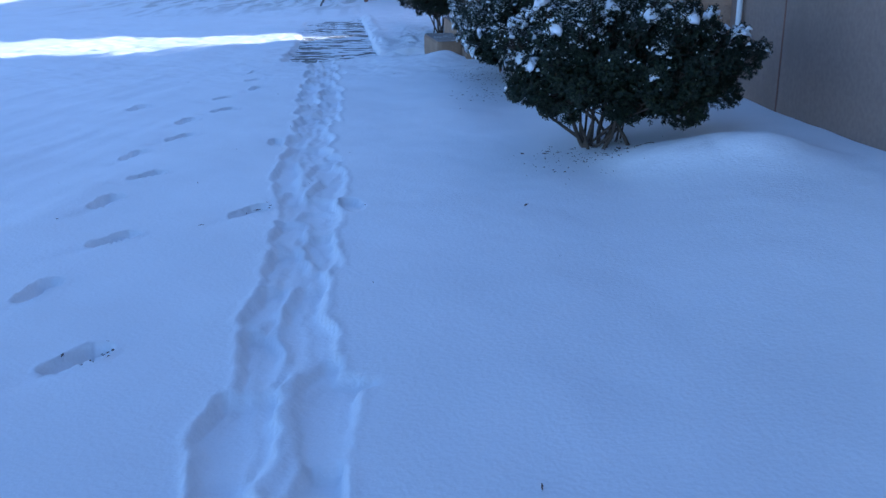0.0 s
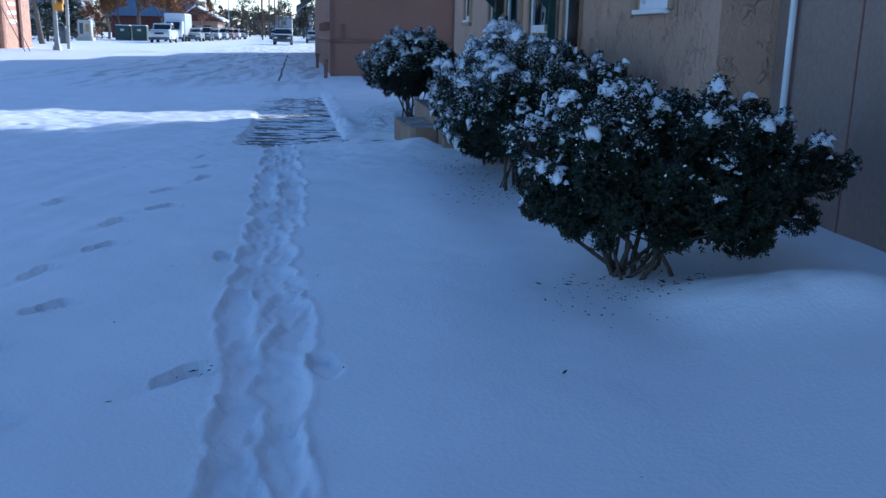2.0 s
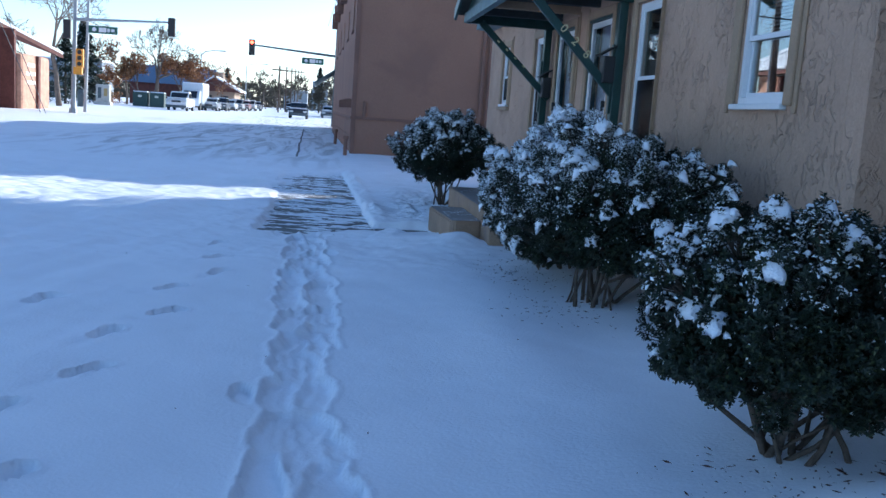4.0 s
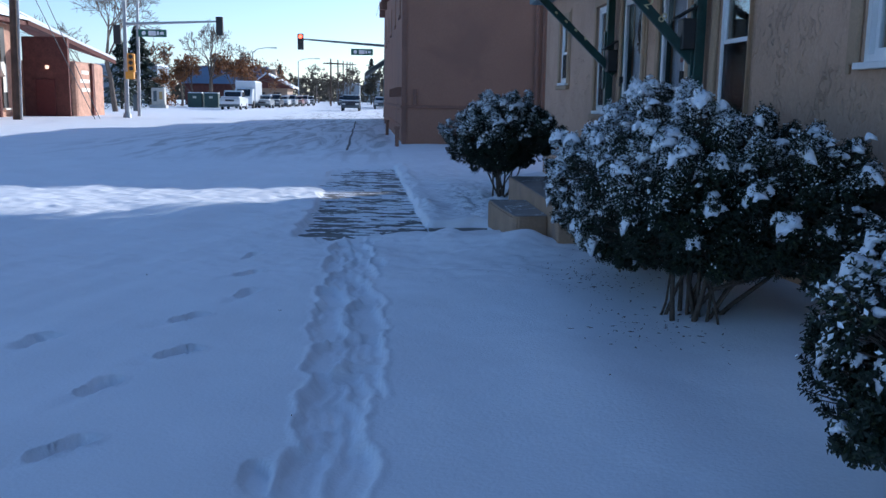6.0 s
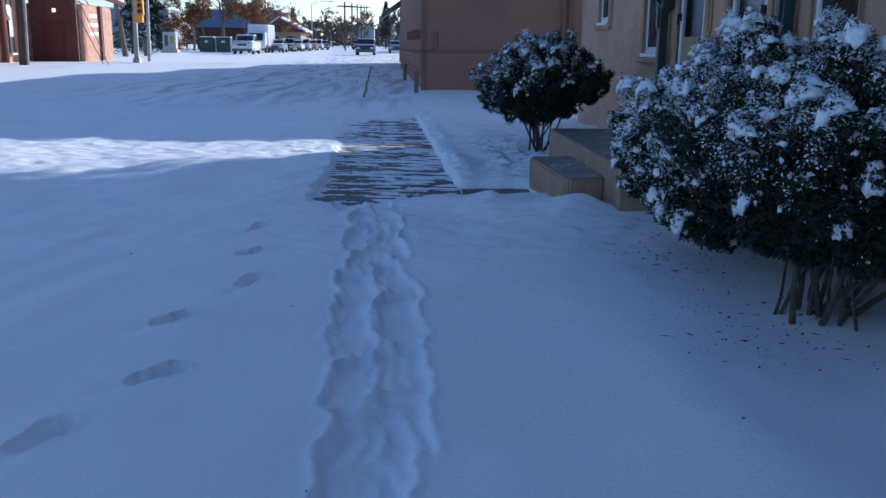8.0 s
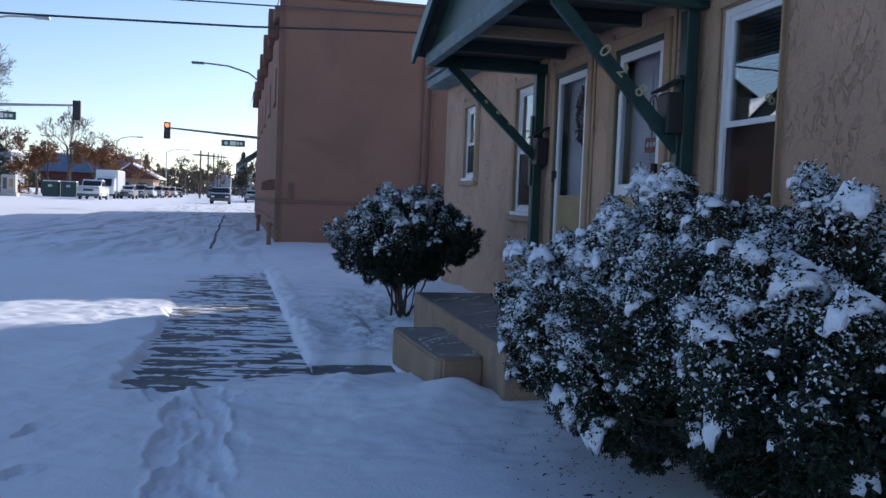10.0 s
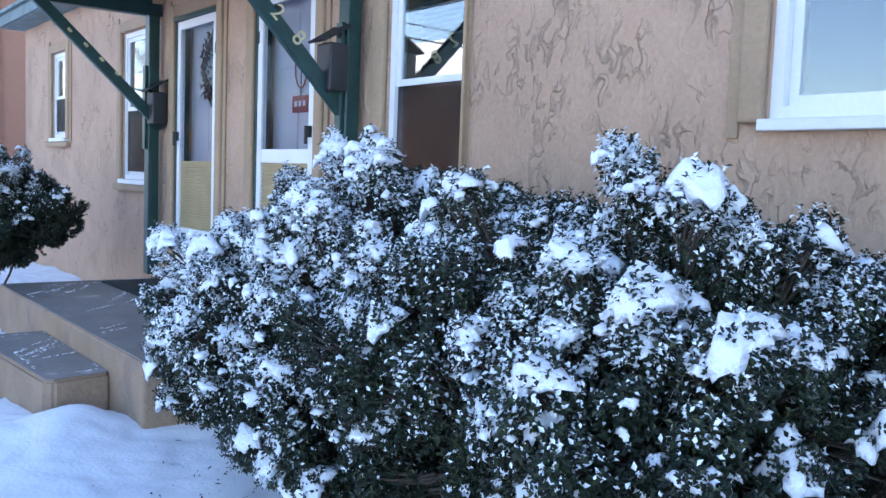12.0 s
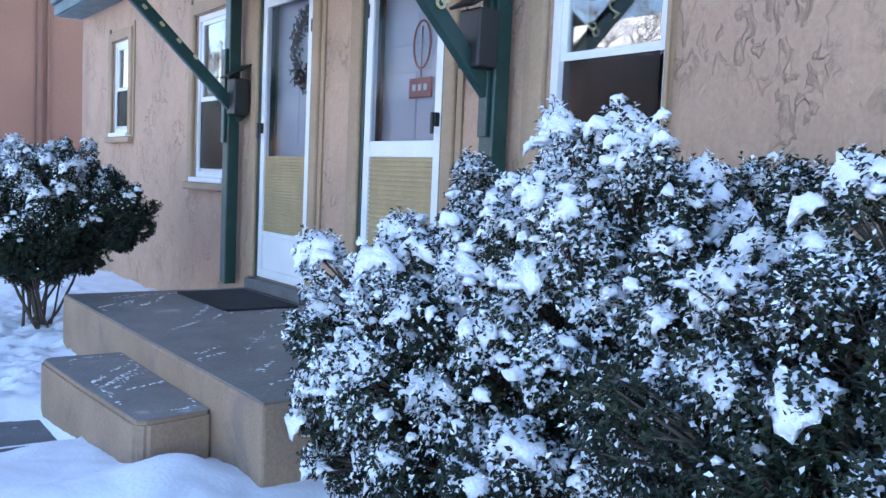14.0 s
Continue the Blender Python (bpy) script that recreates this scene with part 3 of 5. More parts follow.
def storm_door(name, key, label, kick):
    y0, y1, z0, z1 = OPEN[key]
    d = thing(name, (WX, (y0 + y1) / 2, z0), label, "door", kind="structure")
    stucco_surround("stucco_moulding", y0, y1, z0, z1, d, False)
    part("head_flashing", box(WX - 0.03, y0 - 0.03, z1 - 0.03, WX + 0.012, y1 + 0.03, z1 + 0.003, 0.004), GREEN, d)
    part("threshold", box(WX - 0.08, y0 - 0.03, z0 - 0.08, WX + 0.16, y1 + 0.03, z0 - 0.004, 0.008), CONCRETE, d)
    for a, b in ((y0, y0 + 0.03), (y1 - 0.03, y1)):
        part("jamb", box(WX - 0.012, a, z0, WX + 0.1, b, z1 - 0.032, 0.004), GREEN, d)
    x0, x1 = WX - 0.006, WX + 0.03
    a, b, lo, hi = y0 + 0.032, y1 - 0.032, z0 + 0.01, z1 - 0.036
    s = 0.062
    fr = bmesh.new()
    for p, q, c, e in ((a, a + s, lo, hi), (b - s, b, lo, hi), (a + s, b - s, hi - s, hi), (a + s, b - s, lo, lo + 0.06)):
        box(x0, p, c, x1, q, e, bm=fr)
    leaf = part("storm_door_frame", fr, TRIM_WHITE, d, "white aluminium storm door frame")
    z_kick, z_rib = lo + (0.30 if kick else 0.12), lo + 0.86
    part("kick_panel", box(x0 + 0.008, a + s, lo + 0.06, x1 - 0.008, b - s, z_kick, 0.004), TRIM_WHITE, d)
    part("rail", box(x0 + 0.001, a + s, z_kick, x1, b - s, z_kick + 0.03, 0.003), TRIM_WHITE, d)
    if not kick:
        part("rail", box(x0 + 0.001, a + s, z_rib, x1, b - s, z_rib + 0.09, 0.004), TRIM_WHITE, d)
    rib = box(x0 + 0.016, a + s, z_kick + 0.03, x1 - 0.004, b - s, z_rib)
    n = 26
    for k in range(n):
        z = z_kick + 0.035 + (z_rib - z_kick - 0.04) * (k + 0.5) / n
        beam((x0 + 0.013, a + s, z), (x0 + 0.013, b - s, z), 0.012, 0.012, rib, 0.003)
    part("ribbed_panel", rib, TAN_SLATS, d, "tan ribbed lower panel")
    pane = part("pane", box(x0 + 0.012, a + s, z_rib + (0 if kick else 0.09), x0 + 0.017, b - s, hi - s), GLASS_SCREEN, d)
    pane.visible_shadow = False
    inner = box(WX + 0.12, y0 + 0.02, z0, WX + 0.165, y1 - 0.02, z1 - 0.02)
    w = y1 - y0
    for u in (0.2, 0.8):
        for c, e in ((0.15, 0.75), (0.95, 1.35), (1.5, 1.85)):
            yc = y0 + 0.02 + (w - 0.04) * (0.29 if u < 0.5 else 0.71)
            box(WX + 0.112, yc - 0.13, z0 + c, WX + 0.122, yc + 0.13, z0 + e, 0.004, inner)
    part("inner_door", inner, INNER_DOOR, d, "pale grey panelled inner door")
    hz = z0 + 1.05
    yh = b - 0.03 if kick else a + 0.03
    part("handle", rod((x0 - 0.035, yh, hz - 0.06), (x0 - 0.035, yh, hz + 0.05), 0.011, bm=box(x0 - 0.03, yh - 0.018, hz - 0.02, x0, yh + 0.018, hz + 0.05, 0.004)), BLACK, d, "black lever handle")
    for z in (lo + 0.3, hi - 0.3):
        yh2 = a + 0.005 if kick else b - 0.005
        part("hinge", box(x0 - 0.008, yh2 - 0.012, z, x0 + 0.001, yh2 + 0.012, z + 0.08, 0.002), BLACK, d)
    return d


storm_door("door_1", "d1", "white storm door over a pale grey door", True)
storm_door("door_2", "d2", "white storm door with ribbed tan lower panel", False)

# ---- porch ----
porch = thing("porch_platform", (2.35, 12.85, -0.2), "tan-sided concrete porch platform with worn grey top", "porch", kind="structure")
part("body", box(1.70, 11.31, -0.35, WX - 0.004, 14.38, 0.373, 0.014), PLATFORM, porch)
part("tread", box(1.712, 11.322, 0.3735, WX - 0.004, 14.368, 0.378, 0.001), PLATFORM_TOP, porch)
step = thing("porch_step", (1.48, 12.3, -0.2), "low tan concrete step with a worn grey tread", "step")
STEP = [(1.375, 11.76), (1.42, 11.735), (1.698, 11.79), (1.698, 13.09), (1.34, 13.09), (1.3, 13.05), (1.325, 12.5)]
part("body", prism(STEP, "z", -0.35, 0.236, 0.014), PLATFORM, step)
part("tread", prism([(1.698 - (1.698 - x) * 0.96, 12.42 + (y - 12.42) * 0.982) for x, y in STEP], "z", 0.2365, 0.241, 0.001), PLATFORM_TOP, step)
mat = part("door_mat", box(2.38, 13.35, 0.379, 2.86, 14.2, 0.393, 0.004), RUBBER)
tagged(mat, "black rubber door mat on the porch", "door mat")

# ---- canopy over the two doors ----
CX, CL, CR, CZ, APEX = 1.82, 14.68, 11.5, 2.52, 3.28
mid = (CL + CR) / 2
canopy = thing("porch_canopy", (2.9, mid, CZ), "dark green gabled porch canopy with a snowy roof", "canopy")
for side, y in (("left", CL), ("right", CR)):
    part("eave_beam", box(CX, y - 0.045, CZ - 0.01, WX - 0.004, y + 0.045, CZ + 0.13, 0.008), GREEN, canopy)
part("front_beam", box(CX - 0.03, CR - 0.05, CZ, CX + 0.055, CL + 0.05, CZ + 0.12, 0.008), TEAL_EDGE, canopy)
part("gable_panel", prism([(CR, CZ + 0.121), (CL, CZ + 0.121), (mid, APEX)], "x", CX + 0.0, CX + 0.03), GREEN, canopy)
for s in (-1, 1):
    y = CL + 0.12 if s > 0 else CR - 0.12
    out = [(y, CZ + 0.1), (mid, APEX + 0.05), (mid, APEX + 0.11), (y, CZ + 0.16)]
    part("roof_slope", prism(out, "x", CX - 0.12, WX - 0.003), SHINGLE, canopy)
    part("snow_cover", prism([(u, v + 0.062) for u, v in out[:2]] + [(mid, APEX + 0.19), (y + s * -0.03, CZ + 0.2)], "x", CX - 0.11, WX - 0.01, 0.012), SNOW, canopy)
    part("bargeboard", prism([(y, CZ + 0.03), (mid, APEX - 0.02), (mid, APEX + 0.12), (y, CZ + 0.17)], "x", CX - 0.155, CX - 0.122), GREEN, canopy)
    part("wall_rafter", prism([(y, CZ + 0.02), (mid, APEX - 0.03), (mid, APEX + 0.045), (y, CZ + 0.095)], "x", WX - 0.09, WX - 0.005), STUCCO_TRIM, canopy)
for y in (CR + 0.8, mid, CL - 0.8):
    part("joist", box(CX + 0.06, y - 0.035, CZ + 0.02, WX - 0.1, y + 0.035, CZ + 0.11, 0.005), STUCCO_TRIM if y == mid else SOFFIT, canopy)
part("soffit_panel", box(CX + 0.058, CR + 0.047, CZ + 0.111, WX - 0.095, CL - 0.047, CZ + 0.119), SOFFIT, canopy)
for y, by, bx in ((CL - 0.04, CL - 0.125, WX - 0.03), (CR + 0.06, CR + 0.06, WX - 0.1)):
    part("post", box(WX - 0.13, y - 0.05, 0.379, WX - 0.04, y + 0.05, CZ - 0.012, 0.008), GREEN, canopy)
    part("brace", beam((bx, by, 1.6), (2.0, by, CZ + 0.0), 0.05, 0.085), GREEN, canopy)
    part("brace_plate", box(WX - 0.155, y - 0.03, 1.42, WX - 0.132, y + 0.03, 2.1, 0.004), GREEN, canopy)


def house_number(text, a, b, y):
    """Numerals strung down a brace's face, each one a mesh of its own, as they are screwed on."""
    n = thing("house_number", (a[0], y, a[2]), "pale gold numerals screwed to the canopy brace", "house number")
    a, b = Vector(a), Vector(b)
    slope = math.degrees(math.atan2(b.z - a.z, b.x - a.x))
    for k, ch in enumerate(text):
        cu = bpy.data.curves.new("numeral", "FONT")
        cu.body, cu.size, cu.extrude, cu.align_x, cu.align_y = ch, 0.12, 0.004, "CENTER", "CENTER"
        tmp = new("numeral", cu)
        me = bpy.data.meshes.new_from_object(tmp)
        bpy.data.objects.remove(tmp)
        p = a.lerp(b, k / (len(text) - 1))
        me.transform(Matrix.Translation((p.x - a.x, 0, p.z - a.z)) @ pose(0, 0, 0, 90, 0, 0) @ pose(0, 0, 0, 0, 0, slope))
        me.materials.append(GOLD)
        o = new("numeral", me)
        o.parent = n
    return n


house_number("028", (2.33, CR + 0.06, 2.21), (2.58, CR + 0.06, 1.98), CR + 0.06 - 0.034)
plates = thing("house_number", (2.3, CL - 0.153, 2.2), "small pale gold plates screwed to the far brace", "house number")
for k in range(4):
    x = 2.22 + 0.12 * k
    part("numeral_plate", beam((x, CL - 0.153, 2.31 - 0.098 * k), (x + 0.03, CL - 0.153, 2.283 - 0.098 * k), 0.006, 0.022), GOLD, plates)


def mailbox(y, z, back=0.0):
    m = thing("mailbox", (WX - 0.1, y, z), "black metal mailbox with a peaked lid, on the canopy post", "mailbox", "mailboxes on the posts")
    part("body", box(WX - 0.25 + back, y - 0.075, z, WX - 0.135 + back, y + 0.075, z + 0.26, 0.01), BLACK, m)
    part("lid", prism([(WX - 0.29 + back, z + 0.255), (WX - 0.13 + back, z + 0.35), (WX - 0.13 + back, z + 0.37), (WX - 0.3 + back, z + 0.265)], "y", y - 0.09, y + 0.09, 0.003), DARK_METAL, m)
    return m


mailbox(CR + 0.06 - 0.0, 1.72)
mailbox(CL - 0.17, 1.62, 0.1)

# wreath and sign inside the storm doors
rng = np.random.default_rng(5)
wr = thing("wreath", (WX + 0.09, 13.78, 2.05), "round dried brown twig wreath on a grey door", "wreath")
segs = []
for k in range(420):
    t = rng.uniform(0, 2 * math.pi)
    r = 0.185 + rng.normal(0, 0.035)
    c = np.array([WX + 0.085 + rng.normal(0, 0.008), 13.78 + r * math.cos(t), 2.05 + r * 1.18 * math.sin(t)])
    d = np.array([rng.normal(0, 0.008), rng.normal(0, 0.035), rng.normal(0, 0.035)])
    segs.append((*c, 0.007, *(c + d), 0.004))
v, f = tubes(segs, 4)
raw("twig_ring", v, f, [WREATH], wr)["kind"] = "stuff"
sg = thing("door_sign", (WX + 0.1, 12.4, 1.85), "small faded red and white welcome sign on a door", "sign")
part("plaque", box(WX + 0.095, 12.33, 1.66, WX + 0.105, 12.55, 1.77, 0.006), RED_SIGN, sg)
part("hanger", rod((WX + 0.1, 12.44, 1.77), (WX + 0.1, 12.44, 2.05), 0.004), BLACK, sg)
hoop = bmesh.new()
for k in range(20):
    a, b = k * math.pi / 10, (k + 1) * math.pi / 10
    rod((WX + 0.1, 12.44 + 0.08 * math.cos(a), 1.95 + 0.13 * math.sin(a)), (WX + 0.1, 12.44 + 0.08 * math.cos(b), 1.95 + 0.13 * math.sin(b)), 0.006, n=6, bm=hoop)
part("hoop", hoop, RED_SIGN, sg)
for k in range(3):
    part("letter_bar", box(WX + 0.092, 12.37 + k * 0.055, 1.7, WX + 0.0945, 12.4 + k * 0.055, 1.735), TRIM_WHITE, sg)

# ---- grey neighbour building ----
grey = thing("wall_neighbour", (5, 2, 0), "weathered grey-brown stucco neighbour building", "building", kind="structure")
part("street_wall", box(3.41, -6.0, -0.4, 3.9, H0 - 0.204, 7.0), GREY_WALL, grey)
part("flank_wall", box(3.9, 6.9, -0.4, 9.0, 7.3, 7.0), GREY_WALL, grey)
part("downpipe", rod((3.37, 7.16, 0.0), (3.37, 7.16, 7.0), 0.022), TRIM_WHITE, grey)
for z in (0.7, 2.4, 4.1):
    part("pipe_strap", box(3.34, 7.12, z, 3.41, 7.2, z + 0.03, 0.003), GALV, grey)
for y in (6.45, 4.3, 2.1):
    part("wall_joint", box(3.404, y, -0.2, 3.412, y + 0.012, 7.0), BROWN_TRIM, grey)


# ---- brown building down the street ----
BC = Vector((0.731, 29.56, 0))
STREET = Matrix.Translation(BC) @ Matrix.Rotation(radians(1.4), 4, "Z")     # s to the right, t along the street


def street_part(name, bm, mat, parent, label=""):
    bmesh.ops.transform(bm, matrix=STREET, verts=bm.verts)
    return part(name, bm, mat, parent, label)


brown = thing("brown_building", (6, 40, 0), "two-storey brown painted brick building with a flat roof", "building", kind="structure")
street_part("front_wall", box(0.02, 0, -0.6, 16, 0.35, 6.3), BROWN_WALL, brown)
wins = [(2.1, 0.85), (5.9, 0.85), (10.3, 0.85), (14.0, 0.85), (18.0, 0.85)]
wallbm = wall_with_openings(0.0, 0.35, 0.36, 22.0, -0.6, 6.0, [(c - w / 2, c + w / 2, 3.75, 4.75) for c, w in wins])
street_part("side_wall", wallbm, BROWN_WALL, brown)
street_part("far_wall", box(0, 22.0, -0.6, 16, 22.3, 6.0), BROWN_WALL, brown)
street_part("back_wall", box(16.0, 0, -0.6, 16.3, 22.3, 6.0), BROWN_WALL, brown)
street_part("roof", box(0.35, 0.36, 5.5, 16, 22, 5.6), SNOW, brown)
street_part("corner_trim", box(-0.03, -0.03, -0.6, 0.1, 0.12, 6.2), BROWN_TRIM, brown)
street_part("band", box(-0.05, -0.06, 1.02, 16, -0.002, 1.1, 0.01), BROWN_TRIM, brown)
street_part("side_band", box(-0.06, -0.06, 1.02, -0.002, 22, 1.1, 0.01), BROWN_TRIM, brown)
street_part("downpipe", rod((3.83, -0.06, 0.9), (3.83, -0.06, 6.3), 0.06), BROWN_TRIM, brown)
street_part("downpipe", rod((4.02, -0.05, 0.9), (4.02, -0.05, 6.3), 0.04), BROWN_TRIM, brown)
street_part("stub_pipe", rod((0.35, -0.05, 1.1), (0.35, -0.05, 1.55), 0.05), BROWN_TRIM, brown)
for t in range(6):
    street_part("cornice_block", box(-0.28, 1.0 + t * 4.0, 5.4, -0.002, 1.5 + t * 4.0, 6.15, 0.02), BROWN_TRIM, brown)
street_part("cornice", box(-0.16, 0.0, 5.75, 0.002, 22.2, 6.05, 0.03), BROWN_TRIM, brown)
street_part("parapet_cap", box(-0.05, -0.07, 6.3, 16.1, 0.4, 6.38, 0.01), BROWN_TRIM, brown)
for c, w in wins:
    fr = street_part("window_frame", box(0.1, c - w / 2 + 0.002, 3.752, 0.16, c + w / 2 - 0.002, 4.748), BROWN_TRIM, brown)
    street_part("pane", box(0.085, c - w / 2 + 0.06, 3.82, 0.099, c + w / 2 - 0.06, 4.69), BLACK, brown)
    street_part("window_sill", box(-0.06, c - w / 2 - 0.05, 3.68, 0.1, c + w / 2 + 0.05, 3.748, 0.01), BROWN_TRIM, brown)
for k in range(7):
    street_part("wall_bracket", box(-0.16, 1.0 + k * 1.1, 1.35, -0.002, 1.08 + k * 1.1, 1.62, 0.01), BROWN_TRIM, brown)
    for j in range(2):
        street_part("foundation_course", box(-0.03, 0.4 + k * 3, 0.1 + j * 0.45, -0.002, 3.3 + k * 3, 0.5 + j * 0.45, 0.01), BROWN_WALL, brown)
store = thing("corner_store", (2, 58, 0), "low dark-fronted corner shop with a sloped awning", "building")
street_part("wall", box(0.35, 22.4, -0.6, 16, 33.5, 4.0), BROWN_TRIM, store)
street_part("awning", prism([(-1.0, 2.6), (0.34, 3.5), (0.34, 3.62), (-1.0, 2.68)], "y", 22.5, 33.3), TEAL_EDGE, store)
street_part("sign_panel", box(0.1, 22.6, 3.7, 0.3, 27.0, 5.0, 0.02), GALV, store)
for k in range(4):
    street_part("shop_window", box(0.3, 23.2 + k * 2.6, 0.6, 0.349, 25.2 + k * 2.6, 2.4), BLACK, store)


kerb = bmesh.new()
for k in range(14):
    box(-1.56 + 0.02 * math.sin(k * 1.7), -3.4 + k * 2.0, -0.1, -1.51 + 0.02 * math.sin(k * 1.7), -1.45 + k * 2.0, 0.03 + 0.012 * math.sin(k * 2.3), 0.01, kerb)
bmesh.ops.transform(kerb, matrix=STREET, verts=kerb.verts)
tagged(part("kerb", kerb, CONCRETE), "dark wet kerb edge showing through the snow", "kerb", kind="structure")


def bollard(x, y, h):
    b = thing("bollard", (x, y, -0.1), "short dark steel pipe bollard in the snow", "bollard", "bollards by the brown building")
    part("post", rod((x, y, -0.1), (x, y, h), 0.055, n=12), BROWN_TRIM, b)
    part("cap", rod((x, y, h + 0.001), (x, y, h + 0.09), 0.085, 0.075, n=12), BROWN_TRIM, b)


bollard(0.55, 28.2, 0.45)
bollard(0.3, 35.6, 0.45)


# ---- bushes ----
def cloud(rng, blobs, n, shell=0.75):
    """Points and outward ways over a lumpy crown made of ellipsoid blobs (x, y, z, rx, ry, rz)."""
    blobs = np.asarray(blobs, float)
    area = (blobs[:, 3] * blobs[:, 4] + blobs[:, 3] * blobs[:, 5] + blobs[:, 4] * blobs[:, 5])
    pick = rng.choice(len(blobs), size=n * 3, p=area / area.sum())
    d = rng.normal(size=(n * 3, 3))
    d /= np.linalg.norm(d, axis=1)[:, None]
    r = 1 - (1 - shell) * rng.random(n * 3) ** 1.6
    b = blobs[pick]
    lump = 1 + 0.13 * np.sin(d[:, 0] * 7 + b[:, 0] * 9) * np.sin(d[:, 1] * 6 + b[:, 1] * 5 + 1) + 0.10 * np.sin(d[:, 2] * 9 + d[:, 0] * 8 + b[:, 2] * 11)
    p = b[:, :3] + d * b[:, 3:] * (r * lump)[:, None]
    way = d / b[:, 3:]
    way /= np.linalg.norm(way, axis=1)[:, None]
    inside = np.zeros(len(p), bool)
    for k, q in enumerate(blobs):
        inside |= (((p - q[:3]) / q[3:]) ** 2).sum(1) < (shell * 0.82) ** 2
    keep = np.flatnonzero(~inside)[:n]
    return p[keep], way[keep]


ICO = bmesh.new()
bmesh.ops.create_icosphere(ICO, subdivisions=2, radius=1)
ICO_V = np.array([v.co[:] for v in ICO.verts])
ICO_F = np.array([[v.index for v in f.verts] for f in ICO.faces])
ICO.free()


def lumps(rng, centres, radii, flat=0.6, rough=0.28, shape_v=None, shape_f=None):
    """Small irregular snow lumps."""
    out_v, out_f = [], []
    ball = ICO_V if shape_v is None else shape_v
    face = ICO_F if shape_f is None else shape_f
    for k, (c, r) in enumerate(zip(centres, radii)):
        ph = rng.uniform(0, 6, 6)
        n = np.sin(ball[:, 0] * 3 + ph[0]) * np.sin(ball[:, 1] * 4 + ph[1]) + 0.6 * np.sin(ball[:, 0] * 6 + ball[:, 2] * 5 + ph[2]) + 0.4 * np.sin(ball[:, 1] * 9 + ph[3])
        v = ball * (1 + rough * n)[:, None] * np.array([r * rng.uniform(0.75, 1.3), r * rng.uniform(0.75, 1.3), r * flat * rng.uniform(0.8, 1.3)])
        out_v.append(v + c)
        out_f.append(face + k * len(ball))
    return np.concatenate(out_v), np.concatenate(out_f)


ICO = bmesh.new()
bmesh.ops.create_icosphere(ICO, subdivisions=3, radius=1)
BALL_V = np.array([v.co[:] for v in ICO.verts])
BALL_F = np.array([[v.index for v in f.verts] for f in ICO.faces])
ICO.free()


def snow_caps(rng, centres, normals, radii):
    """Ragged pillows of snow, each draped over what it lies on: thick in the middle, drooping to an uneven rim."""
    out_v, out_f = [], []
    phi = np.arctan2(BALL_V[:, 1], BALL_V[:, 0])
    rho = np.hypot(BALL_V[:, 0], BALL_V[:, 1])
    for k, (c, n, r) in enumerate(zip(centres, normals, radii)):
        ph = rng.uniform(0, 6.28, 8)
        rim = 0.9 + 0.2 * np.sin(2 * phi + ph[0]) + 0.16 * np.sin(3 * phi + ph[1]) + 0.1 * np.sin(7 * phi + ph[2]) + 0.12 * np.sin(11 * phi + ph[3])
        flow = rho * (1 + (rim - 1) * rho)
        x, y = flow * np.cos(phi) * r * rng.uniform(0.75, 1.2), flow * np.sin(phi) * r * rng.uniform(0.75, 1.2)
        lump = 0.45 * np.sin(x / r * 4 + ph[4]) * np.sin(y / r * 4.6 + ph[5]) + 0.35 * np.sin(x / r * 9 + ph[6]) * np.sin(y / r * 8 + ph[7])
        z = np.where(BALL_V[:, 2] > 0, 0.5, 0.22) * BALL_V[:, 2] * (1 + lump) * r - 0.42 * flow ** 2 * r + 0.07 * r * np.sin(BALL_V[:, 2] * 9 + phi * 4 + ph[0])
        u = np.cross(n, (0.3, 0.9, 0.1))
        u /= np.linalg.norm(u)
        w = np.cross(n, u)
        out_v.append(c + x[:, None] * u + y[:, None] * w + z[:, None] * n)
        out_f.append(BALL_F + k * len(BALL_V))
    return np.concatenate(out_v), np.concatenate(out_f)


WIND = np.array([-0.42, 0.34, 0.84])          # the way the driven snow came from


